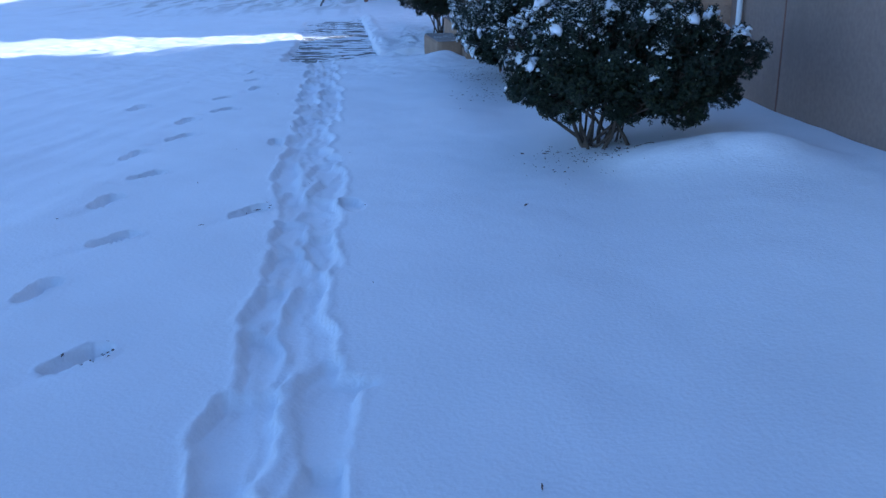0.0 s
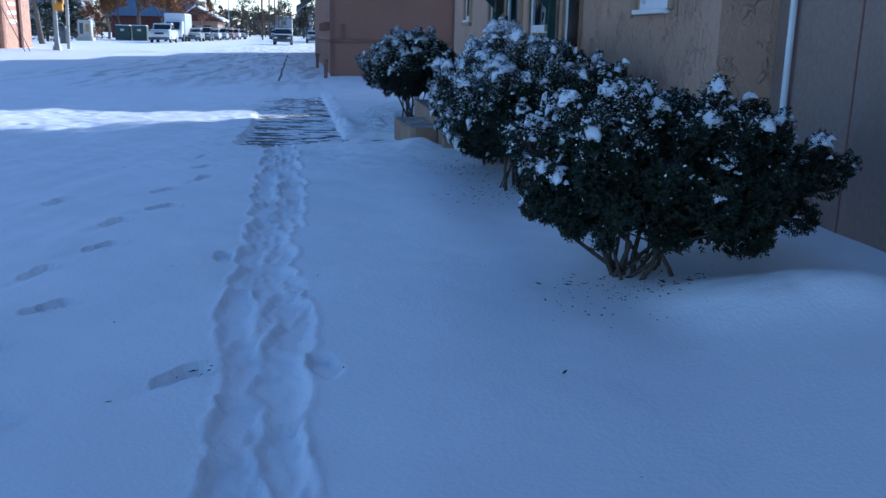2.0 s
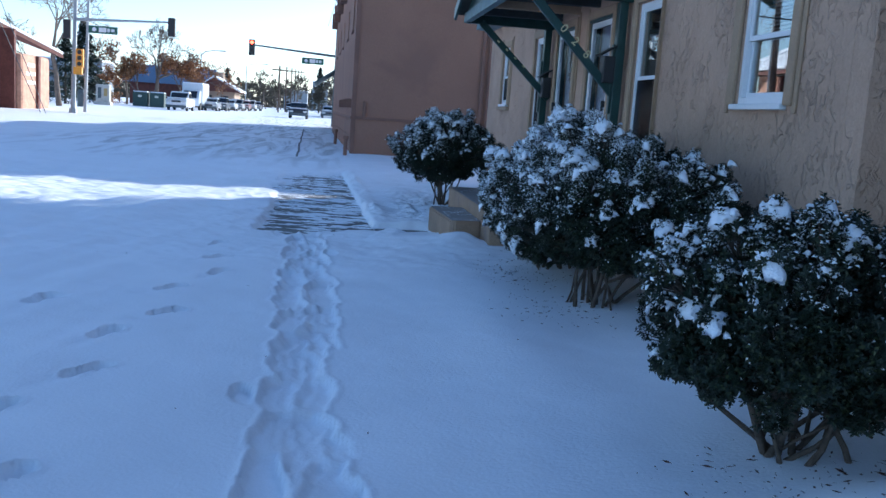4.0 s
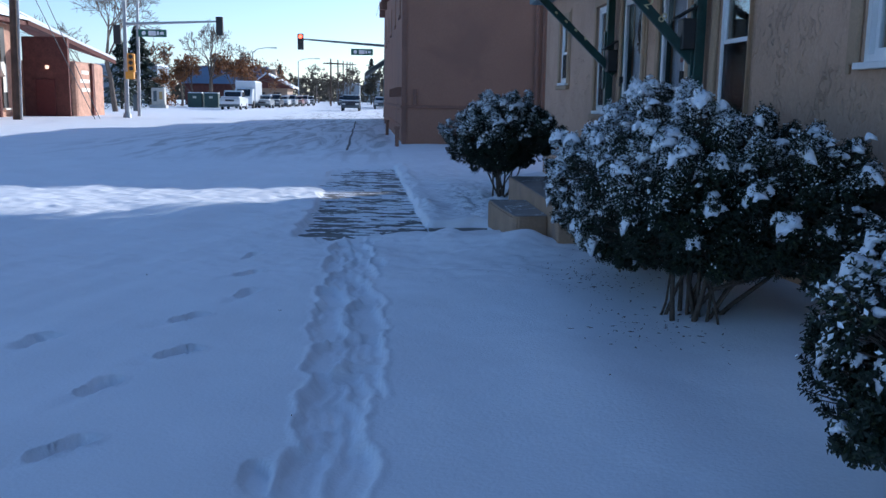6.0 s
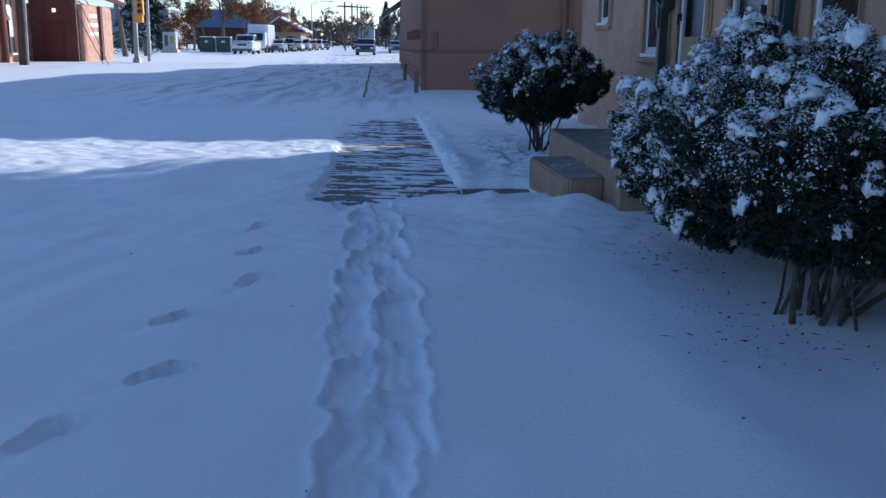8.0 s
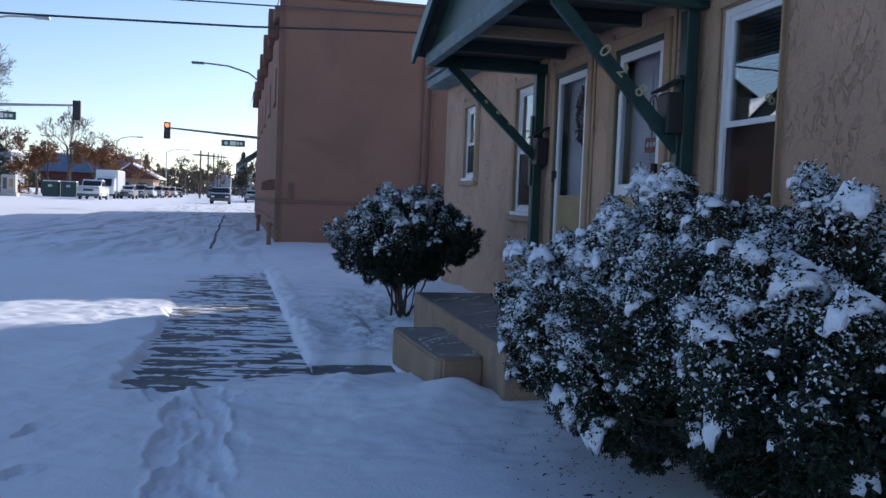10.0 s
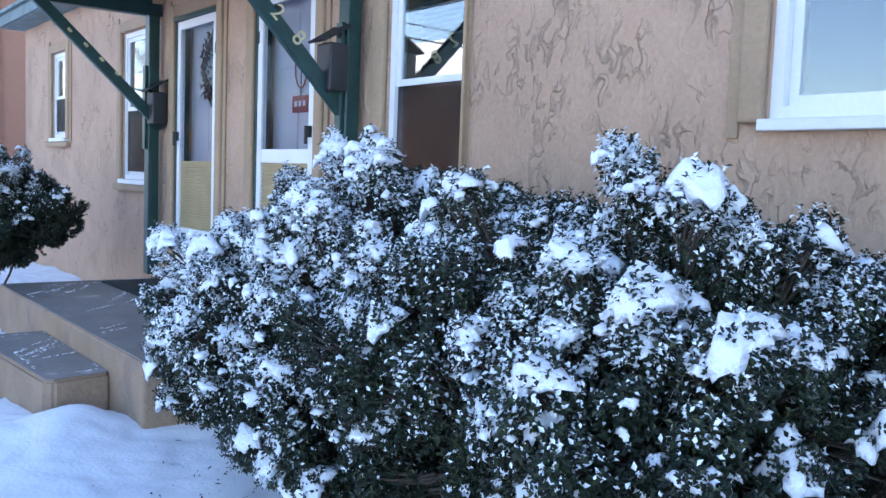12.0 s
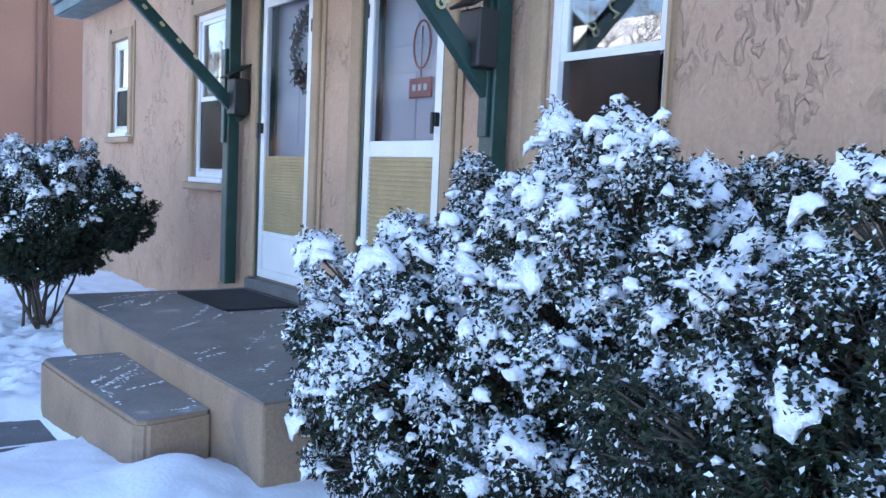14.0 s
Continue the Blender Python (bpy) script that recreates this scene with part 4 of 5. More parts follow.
def bush(name, label, base, stems, blobs, sprigs, seed, frost=0.3, snow=0.12, pillows=0.7, tuft=0.056, gap=0.125, group="snowy bushes by the house", leaf_len=0.0175, pillow_size=1.0, low=0.0):
    """A bush grown as leafy upright fingers over a lumpy crown: stems, twigs, leaves, and snow lying on the fingers."""
    rng = np.random.default_rng(seed)
    b = thing(name, base, label, "bush", group)
    cand, out_way = cloud(rng, blobs, 3600, 0.85)
    centres, ways = [], []
    for c, w in zip(cand, out_way):
        if all((c[0] - q[0]) ** 2 + (c[1] - q[1]) ** 2 + (c[2] - q[2]) ** 2 > gap * gap for q in centres):
            centres.append(c)
            ways.append(w)
    centres, ways = np.array(centres), np.array(ways)
    lean = ways * 0.8 + np.array([0, 0, 0.75]) + rng.normal(0, 0.15, ways.shape)
    lean /= np.linalg.norm(lean, axis=1)[:, None]
    size = tuft * rng.uniform(0.7, 1.3, len(centres))
    reach = rng.uniform(1.5, 2.9, len(centres))
    pick = rng.integers(0, len(centres), int(sprigs * 0.9))
    d = rng.normal(size=(len(pick), 3)) + lean[pick] * 0.55
    d /= np.linalg.norm(d, axis=1)[:, None]
    axial = (d * lean[pick]).sum(1)[:, None]
    swell = rng.uniform(0.72, 1.0, (len(pick), 1)) * size[pick][:, None]
    p1 = centres[pick] + (d - lean[pick] * axial) * swell + lean[pick] * axial * swell * reach[pick][:, None]
    w1 = d * 0.65 + lean[pick] * 0.75
    p2, w2 = cloud(rng, blobs, sprigs - len(pick), 0.45)
    p = np.concatenate([p1, p2])
    way = np.concatenate([w1, w2 + np.array([0, 0, 0.4])]) + rng.normal(0, 0.2, p.shape)
    way /= np.linalg.norm(way, axis=1)[:, None]
    per = 12
    n = len(p)
    length = rng.uniform(0.025, 0.06, n)
    t = np.tile((np.arange(per) + 0.5) / per, (n, 1)) + rng.normal(0, 0.03, (n, per))
    root = p[:, None] + way[:, None] * (t * length[:, None])[..., None]
    ang = np.arange(per)[None] * 2.4 + rng.uniform(0, 6, (n, 1))
    u = np.cross(way, rng.normal(size=(n, 3)))
    u /= np.linalg.norm(u, axis=1)[:, None]
    w = np.cross(way, u)
    side = np.cos(ang)[..., None] * u[:, None] + np.sin(ang)[..., None] * w[:, None]
    d = side * 0.8 + way[:, None] * rng.uniform(0.35, 0.8, (n, per, 1))
    d /= np.linalg.norm(d, axis=2)[..., None]
    cross = np.cross(d, way[:, None])
    cross /= np.linalg.norm(cross, axis=2)[..., None] + 1e-6
    up = np.cross(cross, d)
    ll = leaf_len * rng.uniform(0.65, 1.2, (n, per, 1))
    lw = ll * 0.29
    tip = root + d * ll - up * ll * 0.12
    mid_ = root + d * ll * 0.5
    v = np.stack([root, mid_ + cross * lw + up * lw * 0.45, tip, mid_ - cross * lw + up * lw * 0.45], axis=2).reshape(-1, 3)
    base_i = (np.arange(n * per) * 4)[:, None]
    f = np.concatenate([base_i + np.array([[0, 1, 2]]), base_i + np.array([[0, 2, 3]])], axis=1).reshape(-1, 3)
    rel = (p[:, 2] - p[:, 2].min()) / (np.ptp(p[:, 2]) + 1e-6)
    patch = np.sin(p[:, 0] * 9 + seed) * np.sin(p[:, 1] * 8) + np.sin(p[:, 2] * 11 + p[:, 1] * 5)
    own = np.zeros(n)
    own[:len(pick)] = (rng.uniform(0.25, 1.5, len(centres)) * np.clip(0.6 + 0.9 * (ways @ WIND), 0.15, 1.4))[pick]
    bare = np.clip((way @ WIND + 0.25) / 0.9, 0, 1)
    chance = frost * own * bare * np.clip(low + 0.35 + 1.0 * rel + 0.2 * patch, 0.08, 1.5)
    kind = np.where(rng.random((n, per)) < chance[:, None], 2, np.where(rng.random((n, per)) < 0.14 + 0.08 * patch[:, None], 1, 0))
    raw("foliage", v, f, [LEAF, LEAF_OLIVE, LEAF_FROST], b, np.repeat(kind.ravel(), 2))["kind"] = "stuff"
    heart = np.mean(np.asarray(blobs)[:, :3], axis=0) - np.array([0, 0, 0.15])
    tw = []
    for k in range(0, n, 6):
        a = p[k] - way[k] * 0.08 + (heart - p[k]) * 0.12
        tw.append((*a, 0.004, *(p[k] + way[k] * length[k] * 0.9), 0.0015))
    for c in centres:
        tw.append((*(heart + (c - heart) * 0.6), 0.006, *c, 0.003))
    vv, ff = tubes(tw, 4)
    raw("twig_mass", vv, ff, [BARK], b)["kind"] = "stuff"
    for k in range(stems):
        segs = []
        a = np.array(base) + np.array([rng.normal(0, 0.085), rng.normal(0, 0.1), -0.06])
        q = np.asarray(blobs[k % len(blobs)])
        e = q[:3] + rng.normal(0, 0.3, 3) * q[3:] - np.array([0, 0, 0.1])
        r = rng.uniform(0.007, 0.016)
        m = a * 0.6 + e * 0.4 + rng.normal(0, 0.05, 3)
        m[2] = a[2] + (e[2] - a[2]) * 0.5
        h0, h1 = a * 0.55 + m * 0.45 + rng.normal(0, 0.014, 3), m * 0.5 + e * 0.5 + rng.normal(0, 0.03, 3)
        segs += [(*a, r * 1.15, *h0, r * 0.95), (*h0, r * 0.95, *m, r * 0.8), (*m, r * 0.8, *h1, r * 0.6), (*h1, r * 0.6, *e, r * 0.4)]
        for j in range(5):
            g = e + rng.normal(0, 0.35, 3) * q[3:]
            h = m + (e - m) * rng.uniform(-0.1, 0.9)
            segs.append((*h, r * 0.4, *g, 0.004))
        vv, ff = tubes(segs, 7)
        raw("stem", vv, ff, [BARK], b, smooth=True)
    take = np.flatnonzero(rng.random(n) < snow * own * bare * np.clip(low + rel * 1.2 + 0.15 + 0.2 * patch, 0.05, 1.3))
    cs, rs = [], []
    for k in take:
        r0 = 0.008 + 0.014 * rng.random() ** 2
        for j in range(rng.integers(1, 4)):
            cs.append(p[k] + way[k] * length[k] * 0.5 + rng.normal(0, 1, 3) * np.array([r0, r0, r0 * 0.4]))
            rs.append(r0 * rng.uniform(0.6, 1.1))
    lo, hi = centres[:, 2].min(), centres[:, 2].max()
    at, nor, rad = [], [], []
    for c, w, l, s, q in zip(centres, ways, lean, size, reach):
        if rng.random() < pillows * np.clip(0.35 + low + 0.4 * (c[2] - lo) / (hi - lo) + 0.5 * (w @ WIND), 0.0, 1.0):
            nn = l * 0.55 + WIND * 0.7 + rng.normal(0, 0.12, 3)
            nn /= np.linalg.norm(nn)
            big = min(s * rng.uniform(0.55, 1.15) * pillow_size, 0.066)
            at.append(c + l * s * q * 0.82 + nn * s * 0.22)
            nor.append(nn)
            rad.append(big)
            for j in range(rng.integers(2, 6)):
                o = rng.normal(0, 0.75, 3) * s
                at.append(c + l * s * q * rng.uniform(0.1, 0.7) + o + WIND * s * 0.6)
                nor.append(nn)
                rad.append(big * rng.uniform(0.25, 0.6))
    held = [k for k, c in enumerate(at) if (np.abs(p - c + np.array([0, 0, 0.03])).max(axis=1) < 0.055).sum() > 7]
    at, nor, rad = [at[k] for k in held], [nor[k] for k in held], [rad[k] for k in held]
    if at:
        vv, ff = snow_caps(rng, at, nor, rad)
        raw("snow_load", vv, ff, [SNOW_CLUMP], b, smooth=True, label="pillows of snow draped over the leafy shoots")["kind"] = "stuff"
    vv, ff = lumps(rng, np.array(cs), np.array(rs), 0.6, 0.3)
    raw("snow_dust", vv, ff, [SNOW_CLUMP], b, smooth=True, label="crumbs of snow caught among the leaves")["kind"] = "stuff"
    return b


def gz(x, y):
    return float(ground_z(x, y))


bush("boxwood_bush", "dark evergreen bush with patches of snow, near the grey wall", (2.0, 6.05, gz(2.0, 6.05)), 18,
     [(1.88, 5.95, 0.62, 0.42, 0.42, 0.26), (2.3, 5.9, 0.6, 0.48, 0.42, 0.3), (2.08, 6.05, 0.66, 0.48, 0.46, 0.2), (1.7, 6.1, 0.56, 0.24, 0.28, 0.19)], 16000, 11, 0.09, 0.03, 0.6, 0.06, 0.125, leaf_len=0.021, pillow_size=1.25)
bush("boxwood_bush", "broad snow-covered evergreen bush beside the porch", (2.0, 8.86, gz(2.0, 8.86)), 18,
     [(2.06, 8.6, 0.74, 0.52, 0.42, 0.38), (2.03, 9.12, 0.74, 0.5, 0.42, 0.4), (2.42, 8.35, 0.7, 0.34, 0.3, 0.32), (1.88, 8.57, 1.0, 0.08, 0.08, 0.1), (1.88, 8.57, 1.12, 0.06, 0.06, 0.08), (1.87, 8.58, 1.25, 0.05, 0.05, 0.06)], 41000, 12, 0.26, 0.035, 0.85, leaf_len=0.016, pillow_size=1.15, low=0.12)
bush("boxwood_bush", "tall snow-covered evergreen bush next to the porch platform", (2.07, 10.3, gz(2.07, 10.3)), 12,
     [(2.12, 10.2, 0.76, 0.46, 0.46, 0.38), (2.12, 9.85, 0.8, 0.44, 0.34, 0.38), (2.24, 10.42, 0.76, 0.44, 0.4, 0.38), (1.83, 10.45, 0.62, 0.3, 0.32, 0.33), (2.09, 10.06, 1.22, 0.12, 0.12, 0.1), (2.03, 10.55, 1.08, 0.1, 0.1, 0.08), (1.92, 10.15, 0.5, 0.34, 0.42, 0.26), (1.88, 9.7, 0.45, 0.3, 0.3, 0.22)], 38000, 13, 0.3, 0.045, 1.4, pillow_size=1.3, low=0.42)
bush("boxwood_bush", "round snow-dusted evergreen bush on bare stems past the porch", (1.72, 15.25, gz(1.72, 15.25)), 13,
     [(1.64, 15.1, 0.78, 0.54, 0.5, 0.34), (1.93, 15.05, 0.84, 0.42, 0.42, 0.28), (1.74, 15.1, 1.02, 0.42, 0.4, 0.24)], 19000, 14, 0.5, 0.1, 0.8, 0.056, 0.12, leaf_len=0.019)


# ---- litter under the bushes ----
def litter(name, label, cx, cy, rx, ry, n, seed):
    rng = np.random.default_rng(seed)
    x, y = cx + rng.normal(0, rx, n), cy + rng.normal(0, ry, n)
    z = ground_z(x, y)
    a, s = rng.uniform(0, 6.28, n), rng.uniform(0.004, 0.011, n)
    long = np.where(rng.random(n) < 0.2, 3.0, 1.0)
    d = np.stack([np.cos(a) * s * long, np.sin(a) * s * long, rng.uniform(-0.002, 0.004, n)], 1)
    w = np.stack([-np.sin(a) * s * 0.4, np.cos(a) * s * 0.4, rng.uniform(0.0, 0.004, n)], 1)
    c = np.stack([x, y, z + 0.006], 1)
    v = np.stack([c - d, c + w, c + d, c - w], 1).reshape(-1, 3)
    f = np.arange(n * 4).reshape(-1, 4)
    ob = raw(name, v, f, [WREATH])
    return tagged(ob, label, "leaf litter", kind="stuff")


litter("leaf_litter", "dark fallen leaves and twigs on the snow under a bush", 1.85, 5.75, 0.26, 0.22, 170, 21)
litter("leaf_litter", "dark fallen leaves on the snow beneath the broad bush", 1.72, 8.75, 0.2, 0.35, 150, 22)
litter("leaf_litter", "dark fallen leaves on the snow beside the porch bush", 1.75, 10.1, 0.2, 0.4, 200, 23)
# small dark flecks at the toes of two footprints
litter("dead_grass", "dark flecks in a deep footprint", -0.52, 3.14, 0.035, 0.03, 60, 25)
litter("dead_grass", "dark flecks in a footprint by the trail", -0.14, 4.98, 0.025, 0.02, 34, 26)
litter("leaf_litter", "few stray leaves scattered over the open snow", -0.2, 6.5, 1.1, 3.2, 34, 24)


# scraps of snow left on the porch and its step
def scraps(name, label, x0, x1, y0, y1, z, n, seed):
    rng = np.random.default_rng(seed)
    cs, rs = [], []
    for k in range(n):
        x, y, a, run = rng.uniform(x0, x1), rng.uniform(y0, y1), rng.uniform(0.5, 1.1), rng.uniform(0.04, 0.17)
        for j in range(rng.integers(8, 26)):
            t = rng.normal(0, run)
            cs.append((min(max(x + t * math.sin(a) + rng.normal(0, 0.008), x0), x1), min(max(y + t * math.cos(a) + rng.normal(0, 0.006), y0), y1), z))
            rs.append(rng.uniform(0.003, 0.009))
    v, f = lumps(rng, np.array(cs), np.array(rs), 0.1, 0.25)
    return tagged(raw(name, v, f, [SNOW_CLUMP], smooth=True), label, "snow", kind="stuff")


scraps("snow_scraps", "thin scraps of snow on the porch top", 1.76, 2.9, 11.45, 14.2, 0.38, 40, 31)
scraps("snow_scraps", "thin scraps of snow on the porch step", 1.4, 1.68, 11.85, 13.0, 0.243, 9, 32)
scraps("snow_scraps", "crumbs of snow thrown on the bank by the walk", 0.8, 1.25, 13.3, 17.5, gz(1.0, 15.0) + 0.01, 24, 33)


# ---- street furniture ----
AMBER = material("amber_signal_paint", (0.75, 0.32, 0.03), 0.5, vary=0.08)
SIGN_GREEN = material("green_street_sign", (0.01, 0.09, 0.06), 0.4, vary=0.05)
RED_LIGHT = glow("red_signal_lens", (1.0, 0.05, 0.02), 9.0)
DARK_LENS = material("dark_signal_lens", (0.03, 0.03, 0.03), 0.3)
# STEEL_DARK has shade put into its colour; dark bin, bumper and cables share it
STEEL_DARK = material("shaded_steel", (0.1, 0.12, 0.13), 0.5, 0.5, vary=0.1)
WOOD_POLE = material("weathered_pole_wood", (0.09, 0.06, 0.045), 0.9, vary=0.25, scale=3, grain=40)


def curve_pipe(points, r, n=8):
    bm = bmesh.new()
    for a, b in zip(points, points[1:]):
        rod(a, b, r, n=n, bm=bm)
    return bm


def signal_head(parent, x, y, z, face, lit=False, paint=None):
    """A three-lens head hung with its top at z; face is the way it looks along y, -1 towards the camera."""
    h = part("signal_head", box(x - 0.2, y - 0.13, z - 1.05, x + 0.2, y + 0.13, z, 0.03), paint or BLACK, parent)
    for k in range(3):
        lens = RED_LIGHT if lit and k == 0 else DARK_LENS
        zc = z - 0.19 - k * 0.33
        part("lens", rod((x, y + face * 0.131, zc), (x, y + face * 0.15, zc), 0.125, n=14), lens, h)
        part("visor", prism([(x - 0.15, zc + 0.12), (x + 0.15, zc + 0.12), (x + 0.15, zc + 0.15), (x - 0.15, zc + 0.15)], "y", min(y + face * 0.13, y + face * 0.34), max(y + face * 0.13, y + face * 0.34)), paint or BLACK, h)
    return h


def street_sign(parent, x0, x1, y, z):
    s = part("name_sign", box(x0, y - 0.02, z - 0.42, x1, y + 0.02, z, 0.01), SIGN_GREEN, parent, "green street name sign")
    w = x1 - x0
    part("emblem", rod((x0 + 0.2 * w, y - 0.021, z - 0.21), (x0 + 0.2 * w, y - 0.026, z - 0.21), 0.12, n=12), TRIM_WHITE, s)
    for a, b, c in ((0.36, 0.62, 0.13), (0.65, 0.74, 0.1), (0.78, 0.9, 0.08)):
        part("lettering_bar", box(x0 + a * w, y - 0.026, z - 0.21 - c, x0 + b * w, y - 0.0215, z - 0.21 + c), TRIM_WHITE, s)
    return s


sig = thing("traffic_signal", (-14.75, 57, 0), "galvanised traffic signal pole with mast arm and amber crossing head", "traffic signal")
part("pole", rod((-14.75, 57, -0.1), (-14.6, 57, 9.4), 0.14, 0.1, n=12), GALV, sig)
part("base", rod((-14.75, 57, -0.1), (-14.75, 57, 0.25), 0.26, 0.2, n=12), GALV, sig)
part("mast_arm", rod((-14.65, 57, 5.3), (-9.2, 57, 5.55), 0.09, 0.05, n=10), GALV, sig)
signal_head(sig, -9.3, 57, 5.8, 1)
signal_head(sig, -15.1, 57, 5.25, 1)
signal_head(sig, -14.3, 56.7, 3.65, -1, paint=AMBER)
part("crossing_head", box(-14.62, 56.5, 2.2, -14.15, 56.8, 2.62, 0.03), AMBER, sig)
street_sign(sig, -13.9, -12.3, 56.9, 5.02)
part("lamp_arm", curve_pipe([(-14.6, 57, 9.2), (-14.0, 57, 9.7), (-12.8, 57, 10.0), (-11.4, 57, 10.05)], 0.05), GALV, sig)
part("lamp_head", box(-11.5, 56.85, 9.95, -10.7, 57.15, 10.1, 0.04), GALV, sig)
pole2 = thing("steel_pole", (-15.0, 60.5, 0), "slim galvanised steel pole behind the signal", "pole")
part("shaft", rod((-15.0, 60.5, -0.1), (-14.8, 60.5, 8.6), 0.11, 0.08, n=10), GALV, pole2)

sigr = thing("traffic_signal", (0.25, 66, 0), "dark traffic signal pole with a red light on its arm", "traffic signal")
part("pole", rod((0.25, 66, -0.1), (0.3, 66, 8.7), 0.14, 0.1, n=12), STEEL_DARK, sigr)
part("mast_arm", rod((0.25, 66, 4.85), (-5.3, 66, 5.2), 0.09, 0.05, n=10), STEEL_DARK, sigr)
signal_head(sigr, -5.5, 65.9, 5.55, -1, True)
street_sign(sigr, -2.1, -0.6, 65.9, 4.62)
part("lamp_arm", curve_pipe([(0.28, 66, 8.5), (-0.5, 66, 9.05), (-1.8, 66, 9.4), (-3.4, 66, 9.5)], 0.05), STEEL_DARK, sigr)
part("lamp_head", box(-4.1, 65.85, 9.4, -3.3, 66.15, 9.55, 0.04), STEEL_DARK, sigr)


def street_lamp(x, y, h, reach, label="tall grey steel street lamp with a curved arm"):
    s = thing("street_lamp", (x, y, 0), label, "street lamp", "street lamps along the road")
    part("pole", rod((x, y, -0.1), (x, y, h - 0.6), 0.12, 0.08), GALV, s)
    part("arm", curve_pipe([(x, y, h - 0.65), (x + reach * 0.2, y, h - 0.2), (x + reach * 0.55, y, h), (x + reach * 0.9, y, h + 0.03)], 0.05), GALV, s)
    part("lamp_head", box(min(x + reach * 0.85, x + reach * 1.1), y - 0.15, h - 0.06, max(x + reach * 0.85, x + reach * 1.1), y + 0.15, h + 0.09, 0.03), GALV, s)


street_lamp(-18.0, 130, 8.0, 3.0)
street_lamp(-17.5, 190, 9.2, 4.0)
street_lamp(-14.0, 240, 9.5, 4.0)
street_lamp(1.0, 230, 9.5, -5.0)

wire = thing("utility_pole", (-18.2, 50, 0), "dark weathered wooden utility pole with guy wires", "utility pole")
part("shaft", rod((-18.2, 50, -0.1), (-17.9, 50, 11.0), 0.2, 0.15, n=12), WOOD_POLE, wire)
part("conduit", rod((-17.94, 49.9, 0), (-17.7, 49.9, 8.0), 0.06), GALV, wire)
part("guy_wire", rod((-17.9, 50, 9.5), (-14.9, 52.5, 0.0), 0.02, n=5), STEEL_DARK, wire)
part("guy_wire", rod((-17.9, 50, 8.0), (-15.1, 52.3, 0.0), 0.02, n=5), STEEL_DARK, wire)
cable = part("service_cable", curve_pipe([(-40, 24, 5.2), (-20, 22.0, 4.1), (-8, 20.8, 3.72), (-3.07, 20.0, 3.655), (0.03, 20.0, 3.72), (2.0, 19.5, 3.72), (3.05, 19.25, 3.7)], 0.016, 6), BLACK)
mast = thing("service_mast", (3.05, 19.25, 3.0), "thin grey service mast on the house gable", "mast")
part("pipe", rod((3.05, 19.25, 2.9), (3.05, 19.25, 3.78), 0.025), GALV, mast)
part("weatherhead", rod((3.05, 19.25, 3.781), (3.05, 19.25, 3.86), 0.05, 0.03), GALV, mast)
tagged(cable, "black overhead service cable to the house eave", "cable")
far_wires = [((-24, 28, 5.3), (4.9, 29.62, 6.1)), ((0.3, 66, 8.3), (2.0, 30.0, 6.9)), ((-0.6, 90, 9.0), (0.9, 32.0, 7.5))]
for a, b in far_wires:
    tagged(part("overhead_cable", rod(a, b, 0.02, n=5), STEEL_DARK), "thin dark overhead cable across the street", "cable")

post = thing("parking_sign", (-16.5, 40, 0), "thin steel kerbside sign post", "sign post")
part("post", rod((-16.5, 40, -0.1), (-16.45, 40, 1.5), 0.03), STEEL_DARK, post)

# ---- brick church across the street ----
BRICK = material("orange_brown_brick", (0.5, 0.27, 0.18), 0.85, vary=0.2, scale=2.5, grain=9, bump=0.3, bump_scale=12)
BRICK_DARK = material("dark_red_brick", (0.13, 0.045, 0.035), 0.85, vary=0.2, scale=2.5, grain=9)
PANEL = material("cream_window_panel", (0.74, 0.69, 0.58), 0.6, vary=0.05)
church = thing("church", (-24, 52, 0), "orange brick church with tall windows and a snowy roof", "church")
part("wall", box(-34, 33, -0.3, -21, 57.5, 5.15), BRICK, church)
for k in range(8):
    yc = 35.2 + k * 2.9
    part("pier", box(-20.98, yc - 1.35, -0.2, -20.75, yc - 0.95, 5.1, 0.02), BRICK_DARK, church)
    w = part("window", box(-20.97, yc - 0.3, 0.5, -20.93, yc + 0.3, 4.9), BLACK, church)
    part("panel", box(-20.92, yc - 0.26, 1.35, -20.9, yc + 0.26, 2.9), PANEL, w)
    part("sill", box(-20.98, yc - 0.4, 0.38, -20.8, yc + 0.4, 0.49, 0.01), PANEL, w)
    part("fin", prism([(yc - 0.9, 2.6), (yc - 0.45, 2.2), (yc - 0.45, 3.0), (yc - 0.9, 3.0)], "x", -20.97, -20.7), PANEL, church)
part("fascia", box(-21.0, 33, 5.15, -20.3, 57.6, 5.4, 0.02), BRICK_DARK, church)
part("roof", prism([(-20.2, 5.42), (-27.5, 9.4), (-34.8, 5.42)], "y", 32.8, 57.8), SHINGLE, church)
part("roof_snow", prism([(-20.15, 5.425), (-27.5, 9.44), (-34.8, 5.44), (-34.8, 5.6), (-27.5, 9.6), (-20.15, 5.56)], "y", 32.7, 57.9, 0.02), SNOW, church)
part("porch_back_wall", box(-21, 58.3, -0.3, -18.4, 58.6, 4.6), BRICK_DARK, church)
part("entry_door", box(-20.3, 58.2, 0.0, -19.2, 58.298, 2.15, 0.02), material("oxblood_door", (0.1, 0.012, 0.012), 0.5), church)
part("porch_lamp", rod((-19.6, 58.25, 2.75), (-19.6, 58.25, 2.95), 0.1), glow("porch_bulb", (1.0, 0.6, 0.4), 1.5), church)
part("entry_block", box(-22, 58.62, -0.3, -18.1, 64, 3.25, 0.25), BRICK, church)
